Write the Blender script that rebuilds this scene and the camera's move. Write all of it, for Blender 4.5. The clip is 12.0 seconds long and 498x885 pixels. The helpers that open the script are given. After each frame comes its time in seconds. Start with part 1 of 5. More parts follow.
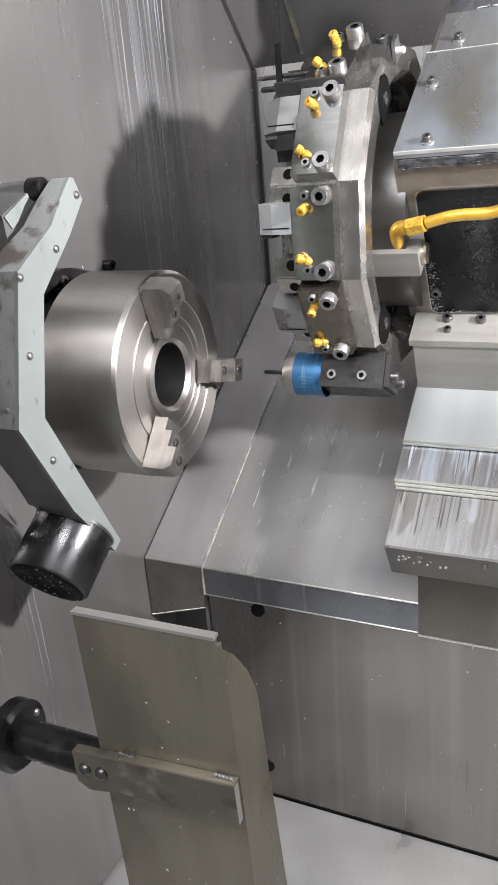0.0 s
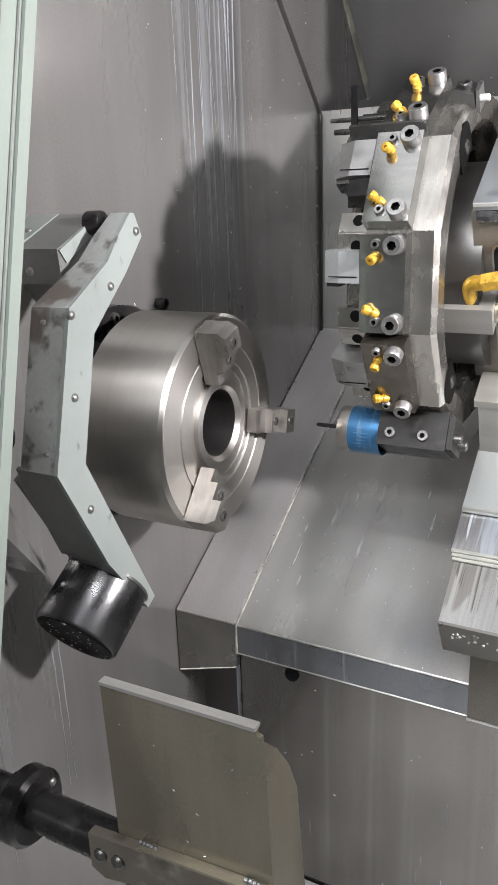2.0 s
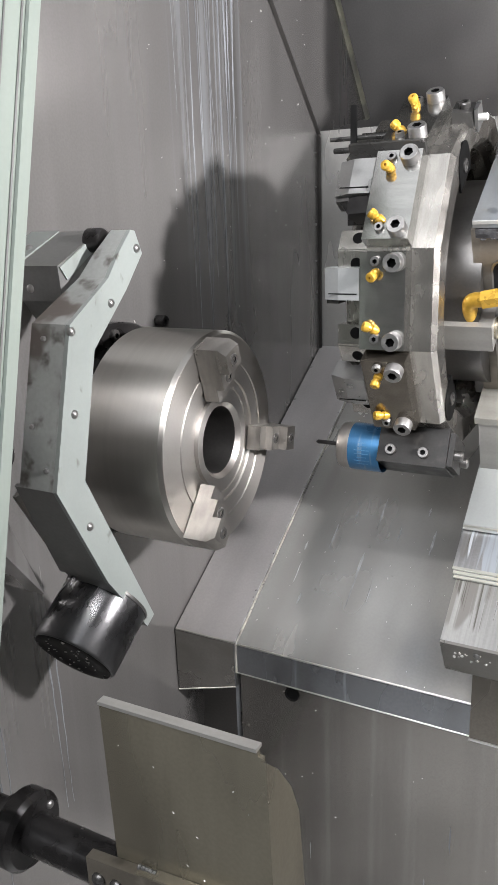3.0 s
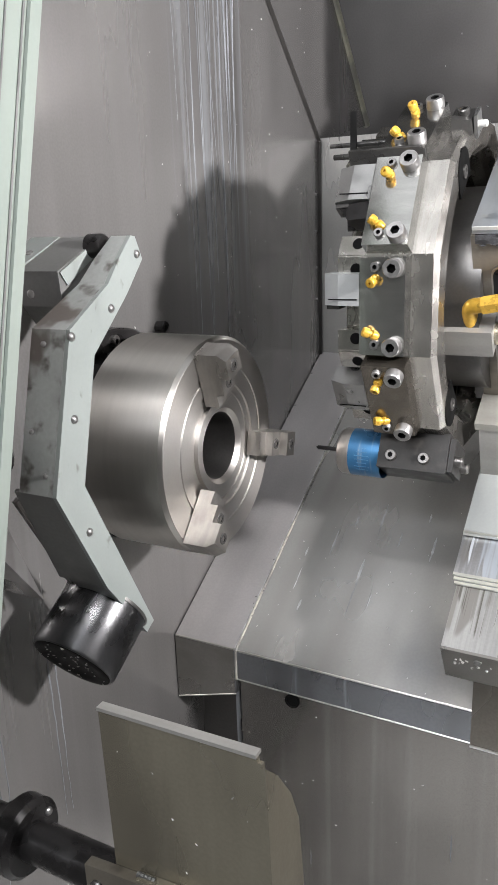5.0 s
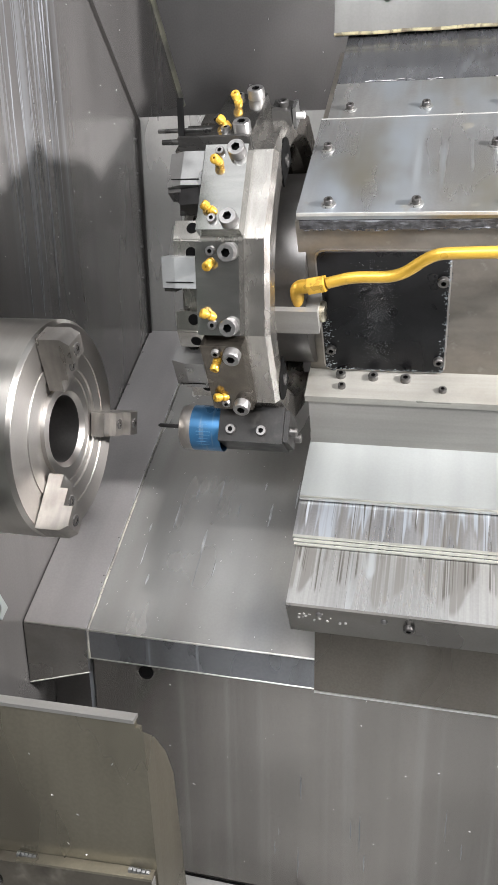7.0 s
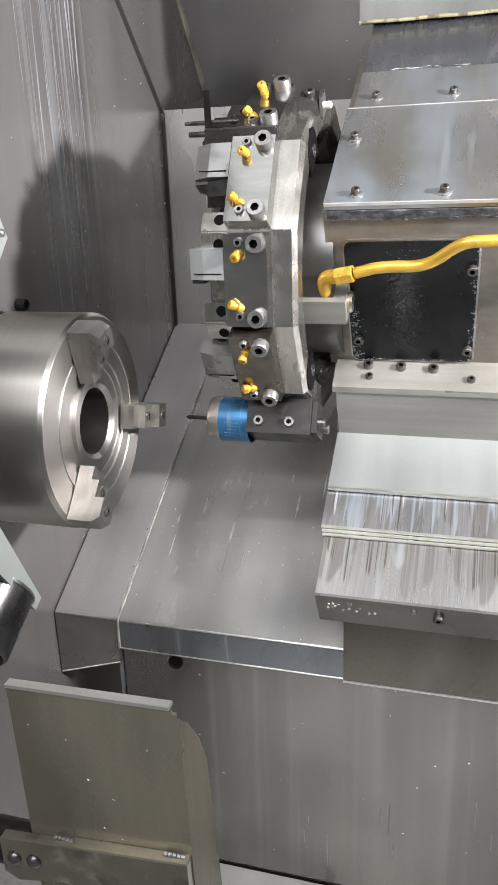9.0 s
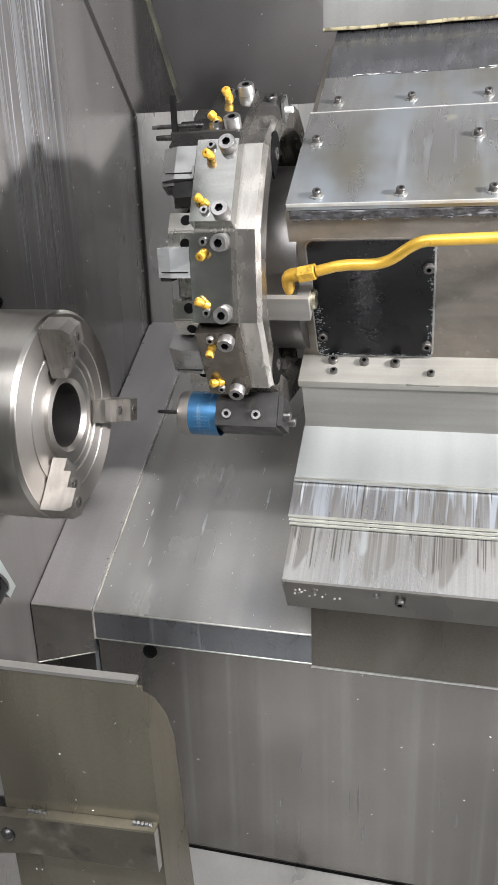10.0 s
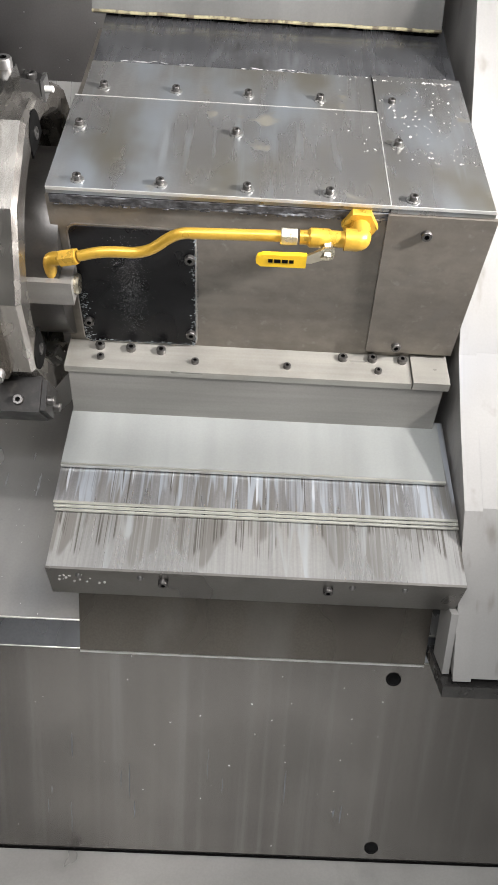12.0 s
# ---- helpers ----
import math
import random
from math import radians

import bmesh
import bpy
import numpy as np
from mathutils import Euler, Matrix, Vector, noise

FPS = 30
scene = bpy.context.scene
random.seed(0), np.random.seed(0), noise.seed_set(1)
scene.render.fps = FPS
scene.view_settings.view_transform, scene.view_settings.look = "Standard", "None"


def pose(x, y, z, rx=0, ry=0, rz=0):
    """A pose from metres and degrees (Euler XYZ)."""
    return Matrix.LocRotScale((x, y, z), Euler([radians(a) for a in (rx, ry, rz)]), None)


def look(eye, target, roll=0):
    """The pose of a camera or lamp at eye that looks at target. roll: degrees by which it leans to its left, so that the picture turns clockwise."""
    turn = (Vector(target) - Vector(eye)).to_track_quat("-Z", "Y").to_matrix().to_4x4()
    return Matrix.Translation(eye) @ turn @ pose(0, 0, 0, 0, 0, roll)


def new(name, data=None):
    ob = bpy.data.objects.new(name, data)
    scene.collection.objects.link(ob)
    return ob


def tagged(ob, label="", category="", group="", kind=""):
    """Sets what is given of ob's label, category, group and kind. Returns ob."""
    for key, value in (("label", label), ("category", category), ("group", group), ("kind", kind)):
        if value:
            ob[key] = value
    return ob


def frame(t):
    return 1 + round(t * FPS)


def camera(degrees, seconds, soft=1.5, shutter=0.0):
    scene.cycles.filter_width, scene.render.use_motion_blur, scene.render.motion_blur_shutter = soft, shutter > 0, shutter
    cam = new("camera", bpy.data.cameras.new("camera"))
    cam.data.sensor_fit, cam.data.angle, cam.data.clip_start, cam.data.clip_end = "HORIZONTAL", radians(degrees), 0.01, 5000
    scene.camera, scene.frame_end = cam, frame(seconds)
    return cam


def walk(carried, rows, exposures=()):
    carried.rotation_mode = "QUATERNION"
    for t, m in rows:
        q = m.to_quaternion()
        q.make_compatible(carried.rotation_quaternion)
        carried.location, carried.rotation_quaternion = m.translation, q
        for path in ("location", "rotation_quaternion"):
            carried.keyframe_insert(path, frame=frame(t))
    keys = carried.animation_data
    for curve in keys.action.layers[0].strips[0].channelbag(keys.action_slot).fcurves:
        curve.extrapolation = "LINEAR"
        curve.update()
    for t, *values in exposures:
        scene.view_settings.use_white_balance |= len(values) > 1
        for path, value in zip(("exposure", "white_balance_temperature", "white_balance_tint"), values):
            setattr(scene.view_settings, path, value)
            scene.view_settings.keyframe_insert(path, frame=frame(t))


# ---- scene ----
cam = camera(36.23, 12.0, soft=1.3)
PATH = [
    (0, (0.4079, -0.6054, 0.5918), (-0.0004, 0.2342, 0.2336), -4.94),
    (0.5, (0.3900, -0.5701, 0.5881), (-0.0491, 0.2529, 0.2277), -3.56),
    (1, (0.3877, -0.5651, 0.5867), (-0.0643, 0.2555, 0.2369), -2.66),
    (1.5, (0.3871, -0.5685, 0.5906), (-0.0627, 0.2620, 0.2621), -2.15),
    (2, (0.3789, -0.5752, 0.5930), (-0.0725, 0.2613, 0.2823), -2.08),
    (2.5, (0.3770, -0.5760, 0.5921), (-0.0754, 0.2649, 0.2952), -2.07),
    (3, (0.3768, -0.5743, 0.5916), (-0.0751, 0.2699, 0.3035), -2.04),
    (5, (0.3773, -0.5741, 0.5904), (-0.0765, 0.2721, 0.3112), -2.03),
    (5.5, (0.3779, -0.5786, 0.5915), (-0.0394, 0.2859, 0.3115), -1.80),
    (6, (0.3752, -0.5848, 0.5928), (0.0718, 0.3226, 0.3020), -1.16),
    (6.5, (0.3714, -0.5958, 0.5990), (0.1375, 0.3266, 0.2919), -0.90),
    (8.5, (0.3660, -0.6017, 0.5972), (0.1131, 0.3099, 0.2732), -1.74),
    (9, (0.3654, -0.6028, 0.5985), (0.1025, 0.3059, 0.2742), -1.98),
    (9.5, (0.3678, -0.6138, 0.5970), (0.1099, 0.2969, 0.2743), -1.84),
    (10, (0.3826, -0.6225, 0.5981), (0.1426, 0.2929, 0.2750), -1.95),
    (10.5, (0.3874, -0.6269, 0.5980), (0.1707, 0.2919, 0.2681), -1.50),
    (11, (0.3979, -0.6290, 0.5973), (0.2199, 0.2951, 0.2592), -0.65),
    (11.5, (0.4042, -0.6273, 0.5989), (0.2950, 0.3030, 0.2487), 0.97),
    (12, (0.4129, -0.6286, 0.6043), (0.4330, 0.3110, 0.2627), 3.33),
]
walk(cam, [(t, look(eye, target, roll)) for t, eye, target, roll in PATH],
     exposures=[(0.0, 0.14, 6350, 14), (3.0, 0.06, 6400, 12), (5.0, 0.08, 6400, 12), (6.5, 0.16, 6450, 12), (9.5, 0.12, 6450, 12), (11.0, 0.06, 6500, 12), (12.0, -0.20, 6600, 12)])

# ---------------------------------------------------------------- light
world = bpy.data.worlds.new("world")
scene.world = world
world.use_nodes = True
world.node_tree.nodes["Background"].inputs[0].default_value = (0.95, 0.98, 1.0, 1)
world.node_tree.nodes["Background"].inputs[1].default_value = 0.02


def area_lamp(name, eye, target, sx, sy, watts, colour, spread=180.0):
    data = bpy.data.lights.new(name, "AREA")
    data.shape, data.size, data.size_y, data.energy, data.color = "RECTANGLE", sx, sy, watts, colour
    data.spread = radians(spread)
    ob = new(name, data)
    ob.matrix_world = look(eye, target)
    return ob


area_lamp("side_lamp", (1.00, -0.26, 0.775), (0.0, 0.04, 0.64), 0.055, 0.05, 7.0, (1.0, 0.975, 0.955), 96.0)
area_lamp("door_lamp", (0.25, -0.70, 1.16), (0.25, 0.05, 0.40), 0.80, 0.035, 7.0, (1.0, 0.99, 0.985))
area_lamp("workshop_lamp", (0.2, -3.6, 2.6), (0.2, 0.0, 0.3), 3.0, 0.30, 96.0, (0.95, 0.975, 1.0))
# Unseen panel, added for soft light and reflections from above.
area_lamp("overhead_fill", (0.4, -0.7, 2.7), (0.4, -0.65, 0.4), 3.0, 3.6, 33.0, (0.95, 0.98, 1.0))


# ---------------------------------------------------------------- materials
def mat(name, colour, rough=0.4, metal=0.0, var=0.12, scale=(30, 30, 30), rvar=0.1, fine=400.0, bump=0.05,
        stain=None, stain_scale=(12, 12, 12), stain_cut=(0.55, 0.7), stain_rough=None, more=(), brush=None, brush_amount=0.12, turned=0.0):
    """A surface with grain at two sizes, brush marks and, where given, layers of stains of other colours."""
    m = bpy.data.materials.new(name)
    m.use_nodes = True
    nt = m.node_tree
    p = nt.nodes["Principled BSDF"]
    p.inputs["Metallic"].default_value = metal
    co = nt.nodes.new("ShaderNodeTexCoord")

    def noise_tex(vec_scale, detail=2.0, rough_=0.5):
        mp = nt.nodes.new("ShaderNodeMapping")
        mp.inputs["Scale"].default_value = vec_scale
        nt.links.new(co.outputs["Object"], mp.inputs["Vector"])
        n = nt.nodes.new("ShaderNodeTexNoise")
        n.inputs["Scale"].default_value = 1.0
        n.inputs["Detail"].default_value = detail
        n.inputs["Roughness"].default_value = rough_
        nt.links.new(mp.outputs["Vector"], n.inputs["Vector"])
        return n.outputs["Fac"]

    def ramp(fac, a, b, lo=0.3, hi=0.7):
        r = nt.nodes.new("ShaderNodeMapRange")
        r.interpolation_type = "SMOOTHSTEP"
        r.inputs["From Min"].default_value, r.inputs["From Max"].default_value = lo, hi
        r.inputs["To Min"].default_value, r.inputs["To Max"].default_value = a, b
        nt.links.new(fac, r.inputs["Value"])
        return r.outputs["Result"]

    def times(a, c):
        mul = nt.nodes.new("ShaderNodeMath")
        mul.operation = "MULTIPLY"
        nt.links.new(a, mul.inputs[0])
        nt.links.new(c, mul.inputs[1])
        return mul.outputs[0]

    big = noise_tex(scale)
    small = noise_tex((fine, fine, fine), 3.0)
    tone = times(ramp(big, 1 - var, 1 + var), ramp(small, 1 - var * 0.3, 1 + var * 0.3))
    rough_out = ramp(big, rough - rvar, rough + rvar)
    if brush:
        lines = noise_tex(brush, 2.0, 0.5)
        tone = times(tone, ramp(lines, 1 - brush_amount, 1 + brush_amount))
        rough_out = times(rough_out, ramp(lines, 1 + brush_amount * 1.6, 1 - brush_amount * 1.6))
    vm = nt.nodes.new("ShaderNodeVectorMath")
    vm.operation = "SCALE"
    vm.inputs[0].default_value = colour
    nt.links.new(tone, vm.inputs["Scale"])
    base = vm.outputs["Vector"]
    layers = list(more)
    if stain:
        layers.insert(0, (stain, stain_scale, stain_cut, stain_rough))
    for colour_, scale_, cut_, rough_ in layers:
        mask = ramp(noise_tex(scale_, 3.0, 0.5), 0, 1, *cut_)
        mx = nt.nodes.new("ShaderNodeMix")
        mx.data_type = "RGBA"
        nt.links.new(mask, mx.inputs["Factor"])
        nt.links.new(base, mx.inputs["A"])
        mx.inputs["B"].default_value = (*colour_, 1)
        base = mx.outputs["Result"]
        if rough_ is not None:
            mr = nt.nodes.new("ShaderNodeMix")
            nt.links.new(mask, mr.inputs["Factor"])
            nt.links.new(rough_out, mr.inputs["A"])
            mr.inputs["B"].default_value = rough_
            rough_out = mr.outputs["Result"]
    nt.links.new(base, p.inputs["Base Color"])
    nt.links.new(rough_out, p.inputs["Roughness"])
    if turned:
        tg = nt.nodes.new("ShaderNodeTangent")
        tg.direction_type, tg.axis = "RADIAL", "X"
        nt.links.new(tg.outputs["Tangent"], p.inputs["Tangent"])
        p.inputs["Anisotropic"].default_value = turned
        p.inputs["Anisotropic Rotation"].default_value = 0.25
    if bump:
        b = nt.nodes.new("ShaderNodeBump")
        b.inputs["Strength"].default_value = bump * 0.4
        b.inputs["Distance"].default_value = 0.002
        nt.links.new(small, b.inputs["Height"])
        nt.links.new(b.outputs["Normal"], p.inputs["Normal"])
    return m


M_WALL = mat("wall_steel", (0.335, 0.325, 0.318), 0.25, 0.68, 0.14, (5, 5, 3), 0.04, 500, 0.02,
             (0.16, 0.152, 0.146), (30, 11, 1.6), (0.48, 0.9), 0.32, brush=(30, 50, 2), brush_amount=0.04)
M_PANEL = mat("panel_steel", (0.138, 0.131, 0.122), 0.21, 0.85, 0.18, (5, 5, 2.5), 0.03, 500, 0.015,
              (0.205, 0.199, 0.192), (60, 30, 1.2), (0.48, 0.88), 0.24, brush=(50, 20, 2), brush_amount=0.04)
M_APRON = mat("apron_steel", (0.54, 0.535, 0.515), 0.265, 0.66, 0.10, (6, 8, 8), 0.03, 450, 0.012,
              (0.40, 0.39, 0.37), (22, 2.2, 2.2), (0.42, 0.95), 0.27, brush=(50, 3, 3), brush_amount=0.04)
M_STRIP = mat("strip_cover_steel", (0.43, 0.415, 0.412), 0.38, 0.45, 0.10, (8, 8, 8), 0.04, 450, 0.012,
              (0.33, 0.31, 0.305), (18, 5, 5), (0.45, 0.9), 0.44, brush=(50, 3, 3), brush_amount=0.03)
M_STEEL = mat("dull_grey_flange", (0.25, 0.235, 0.225), 0.45, 0.2, 0.15, (30, 30, 30), 0.08, 400, 0.04)
# Darker bluish tone and pale streaks put the reflections into the upright lips.
M_LIP = mat("bluish_reflection_lip", (0.165, 0.170, 0.180), 0.28, 0.9, 0.15, (14, 14, 5), 0.04, 450, 0.02,
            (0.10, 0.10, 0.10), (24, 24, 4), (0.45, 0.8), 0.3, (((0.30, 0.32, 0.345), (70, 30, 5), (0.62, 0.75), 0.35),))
M_COVER = mat("cover_steel", (0.355, 0.372, 0.366), 0.42, 0.6, 0.06, (30, 4, 4), 0.04, 500, 0.02, brush=(90, 5, 5), brush_amount=0.015)
# Folded lips carry a darker tone than the sheets above them.
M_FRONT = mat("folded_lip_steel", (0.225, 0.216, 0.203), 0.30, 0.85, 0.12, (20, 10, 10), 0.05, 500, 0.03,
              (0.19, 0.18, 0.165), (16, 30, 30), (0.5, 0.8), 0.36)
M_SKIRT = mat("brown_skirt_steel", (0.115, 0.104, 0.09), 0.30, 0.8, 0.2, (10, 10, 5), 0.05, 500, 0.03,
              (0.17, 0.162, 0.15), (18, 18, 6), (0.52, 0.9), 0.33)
M_REAR = mat("rear_cover_steel", (0.118, 0.117, 0.112), 0.36, 0.85, 0.10, (12, 12, 4), 0.05, 500, 0.02, brush=(60, 8, 4), brush_amount=0.05)
M_SCRAPED = mat("scraped_cover_steel", (0.31, 0.312, 0.318), 0.32, 0.8, 0.14, (40, 6, 6), 0.05, 500, 0.02, brush=(360, 12, 12), brush_amount=0.10)
M_STREAKED = mat("streaked_cover_steel", (0.36, 0.357, 0.348), 0.32, 0.8, 0.10, (14, 10, 10), 0.05, 500, 0.02, brush=(420, 9, 9), brush_amount=0.08)


def add_streaks(m, u0, u1, layers):
    """Streaks that hang from the upper edge of a sheet, between u0 and u1 up the bed: (colour, along, cut, roughness, spread, short, long)."""
    nt = m.node_tree
    p = nt.nodes["Principled BSDF"]
    co = nt.nodes.new("ShaderNodeTexCoord")

    def node(kind, *sources):
        n = nt.nodes.new(kind)
        for slot, source in sources:
            if hasattr(source, "is_linked"):
                nt.links.new(source, n.inputs[slot])
            else:
                n.inputs[slot].default_value = source
        return n

    def grade(value, a, b, lo, hi):
        r = node("ShaderNodeMapRange", ("Value", value), ("From Min", a), ("From Max", b), ("To Min", lo), ("To Max", hi))
        r.interpolation_type = "SMOOTHSTEP"
        return r.outputs["Result"]

    def noise(scale, detail):
        mp = node("ShaderNodeMapping", ("Vector", co.outputs["Object"]), ("Scale", scale))
        return node("ShaderNodeTexNoise", ("Vector", mp.outputs["Vector"]), ("Scale", 1.0), ("Detail", detail)).outputs["Fac"]

    dot = node("ShaderNodeVectorMath", (0, co.outputs["Object"]), (1, (0.0, 0.84907, 0.52828)))
    dot.operation = "DOT_PRODUCT"
    share = node("ShaderNodeMapRange", ("Value", dot.outputs["Value"]), ("From Min", u0), ("From Max", u1)).outputs["Result"]
    colour, rough = p.inputs["Base Color"].links[0].from_socket, p.inputs["Roughness"].links[0].from_socket
    for tint, along, cut, rough_, spread, short, long in layers:
        line = grade(noise((along, 5, 5), 2.0), *cut, 0.0, 1.0)
        ends = grade(noise((spread, 0.5, 0.5), 1.0), 0.32, 0.68, 1 - short, 1 - long)
        gap = node("ShaderNodeMath", (0, share), (1, ends))
        gap.operation = "SUBTRACT"
        both = node("ShaderNodeMath", (0, line), (1, grade(gap.outputs[0], -0.06, 0.08, 0.0, 1.0)))
        both.operation = "MULTIPLY"
        mix = nt.nodes.new("ShaderNodeMix")
        mix.data_type = "RGBA"
        nt.links.new(both.outputs[0], mix.inputs["Factor"])
        nt.links.new(colour, mix.inputs["A"])
        mix.inputs["B"].default_value = (*tint, 1)
        colour = mix.outputs["Result"]
        blend = nt.nodes.new("ShaderNodeMix")
        nt.links.new(both.outputs[0], blend.inputs["Factor"])
        nt.links.new(rough, blend.inputs["A"])
        blend.inputs["B"].default_value = rough_
        rough = blend.outputs["Result"]
    nt.links.new(colour, p.inputs["Base Color"])
    nt.links.new(rough, p.inputs["Roughness"])


add_streaks(M_STREAKED, 0.088, 0.146, [((0.25, 0.242, 0.228), 330, (0.42, 0.60), 0.34, 34, 0.05, 0.95), ((0.145, 0.136, 0.124), 620, (0.52, 0.66), 0.34, 30, 0.05, 0.75), ((0.43, 0.45, 0.46), 90, (0.55, 0.72), 0.40, 60, 0.2, 1.1)])
add_streaks(M_SCRAPED, 0.150, 0.222, [((0.25, 0.242, 0.228), 110, (0.46, 0.66), 0.34, 60, 0.7, 1.4), ((0.42, 0.455, 0.50), 210, (0.45, 0.62), 0.44, 130, 0.6, 1.3), ((0.15, 0.142, 0.13), 460, (0.57, 0.68), 0.34, 90, 0.4, 1.3), ((0.58, 0.61, 0.65), 340, (0.57, 0.67), 0.5, 150, 0.25, 0.95)])


def add_trails(m, y0, y1, z0, z1, layers):
    """Soft upright coolant trails on the headstock wall, between y0 and y1, that fade out from z1 down to z0: (colour, across, cut, roughness)."""
    nt = m.node_tree
    p = nt.nodes["Principled BSDF"]
    co = nt.nodes.new("ShaderNodeTexCoord")
    axes = nt.nodes.new("ShaderNodeSeparateXYZ")
    nt.links.new(co.outputs["Object"], axes.inputs[0])

    def grade(value, a, b):
        r = nt.nodes.new("ShaderNodeMapRange")
        r.interpolation_type = "SMOOTHSTEP"
        r.inputs["From Min"].default_value, r.inputs["From Max"].default_value = a, b
        nt.links.new(value, r.inputs["Value"])
        return r.outputs["Result"]

    def times(a, b):
        n = nt.nodes.new("ShaderNodeMath")
        n.operation = "MULTIPLY"
        nt.links.new(a, n.inputs[0])
        nt.links.new(b, n.inputs[1])
        return n.outputs[0]

    edge = (y1 - y0) * 0.3
    where = times(times(grade(axes.outputs["Y"], y0, y0 + edge), grade(axes.outputs["Y"], y1, y1 - edge)), grade(axes.outputs["Z"], z0, z1))
    colour, rough = p.inputs["Base Color"].links[0].from_socket, p.inputs["Roughness"].links[0].from_socket
    for tint, across, cut, rough_ in layers:
        mp = nt.nodes.new("ShaderNodeMapping")
        mp.inputs["Scale"].default_value = (1, across, 1.6)
        nt.links.new(co.outputs["Object"], mp.inputs["Vector"])
        tex = nt.nodes.new("ShaderNodeTexNoise")
        tex.inputs["Scale"].default_value = 1.0
        nt.links.new(mp.outputs["Vector"], tex.inputs["Vector"])
        mask = times(where, grade(tex.outputs["Fac"], *cut))
        for kind, old, value in (("RGBA", colour, (*tint, 1)), ("FLOAT", rough, rough_)):
            mix = nt.nodes.new("ShaderNodeMix")
            mix.data_type = kind
            nt.links.new(mask, mix.inputs["Factor"])
            nt.links.new(old, mix.inputs["A"])
            mix.inputs["B"].default_value = value
            if kind == "RGBA":
                colour = mix.outputs["Result"]
            else:
                rough = mix.outputs["Result"]
    nt.links.new(colour, p.inputs["Base Color"])
    nt.links.new(rough, p.inputs["Roughness"])


add_trails(M_WALL, 0.02, 0.19, 0.44, 0.66, [((0.42, 0.435, 0.455), 70, (0.46, 0.72), 0.36), ((0.52, 0.55, 0.59), 190, (0.55, 0.70), 0.42)])
add_trails(M_WALL, -0.30, -0.12, 0.08, 0.24, [((0.38, 0.375, 0.37), 80, (0.54, 0.80), 0.32)])
M_EDGE = mat("bright_edge_steel", (0.62, 0.62, 0.60), 0.50, 0.7, 0.10, (40, 40, 40), 0.06)
M_WIPER = mat("bright_wiper_steel", (0.50, 0.50, 0.46), 0.34, 0.85, 0.06, (40, 40, 40), 0.04)
M_BASE = mat("base_block_steel", (0.31, 0.302, 0.285), 0.42, 0.6, 0.08, (10, 20, 20), 0.05, 500, 0.02, brush=(6, 120, 120), brush_amount=0.05)
M_MILLED = mat("milled_steel", (0.44, 0.42, 0.39), 0.25, 0.95, 0.06, (40, 40, 40), 0.04, 600, 0.012,
               (0.37, 0.35, 0.32), (16, 16, 16), (0.45, 0.95), None, brush=(200, 60, 60), brush_amount=0.06)
M_BLOCK = mat("ground_steel", (0.46, 0.455, 0.435), 0.14, 0.97, 0.05, (50, 50, 50), 0.03, 700, 0.01, brush=(30, 160, 160), brush_amount=0.06)
M_DARK_BROWN = mat("dark_brown_steel", (0.17, 0.152, 0.130), 0.22, 0.9, 0.15, (40, 40, 40), 0.05, 600, 0.012, (0.26, 0.24, 0.21), (50, 50, 50), (0.55, 0.85), 0.3, brush=(30, 160, 160), brush_amount=0.06)
M_CHUCK = mat("turned_steel", (0.50, 0.485, 0.455), 0.36, 1.0, 0.03, (5, 5, 5), 0.02, 600, 0.0, brush=(260, 1, 1), brush_amount=0.02, turned=0.85)
M_JAW = mat("jaw_steel", (0.40, 0.38, 0.355), 0.36, 0.97, 0.08, (40, 40, 40), 0.06, brush=(200, 60, 60), brush_amount=0.08)
M_STEELBOLT = mat("bright_hex_bolt", (0.40, 0.40, 0.39), 0.34, 0.85, 0.15, (200, 200, 200), 0.08, 900)
M_BOLT = mat("cap_screw_steel", (0.27, 0.265, 0.26), 0.38, 0.85, 0.1, (200, 200, 200), 0.08, 900)
M_DARK = mat("dark_recess", (0.005, 0.005, 0.005), 0.5, 0.0, 0.2)
M_BLACK = mat("black_oxide", (0.016, 0.015, 0.015), 0.30, 0.3, 0.3, (60, 60, 60), 0.1, 500, 0.05)
M_RUBBER = mat("black_cover_plate", (0.008, 0.008, 0.009), 0.30, 0.0, 0.3, (30, 30, 30), 0.06, 400, 0.03)
M_RESIDUE = mat("dried_coolant", (0.12, 0.12, 0.125), 0.65, 0.0, 0.4, (200, 200, 200), 0.1, 900, 0.1)
M_CRUST = mat("bluish_crust", (0.17, 0.19, 0.20), 0.6, 0.0, 0.5, (160, 160, 160), 0.1, 900, 0.1)
M_PAINT = mat("pale_green_paint", (0.225, 0.247, 0.237), 0.36, 0.0, 0.05, (20, 20, 20), 0.06, 500, 0.02,
              (0.17, 0.18, 0.172), (40, 40, 12), (0.60, 0.85), 0.45, (((0.11, 0.11, 0.10), (80, 80, 50), (0.64, 0.74), 0.5),))
M_DOOR = mat("door_paint", (0.205, 0.235, 0.212), 0.4, 0.0, 0.04, (10, 10, 10), 0.05, 500, 0.02,
             (0.22, 0.23, 0.21), (50, 50, 20), (0.66, 0.9))
M_WHITE = mat("white_paint", (0.275, 0.272, 0.263), 0.4, 0.0, 0.06, (10, 10, 10), 0.06, 500, 0.02,
              (0.20, 0.19, 0.175), (60, 60, 14), (0.60, 0.80), None, (((0.27, 0.278, 0.292), (8, 8, 5), (0.5, 0.8), 0.4),))
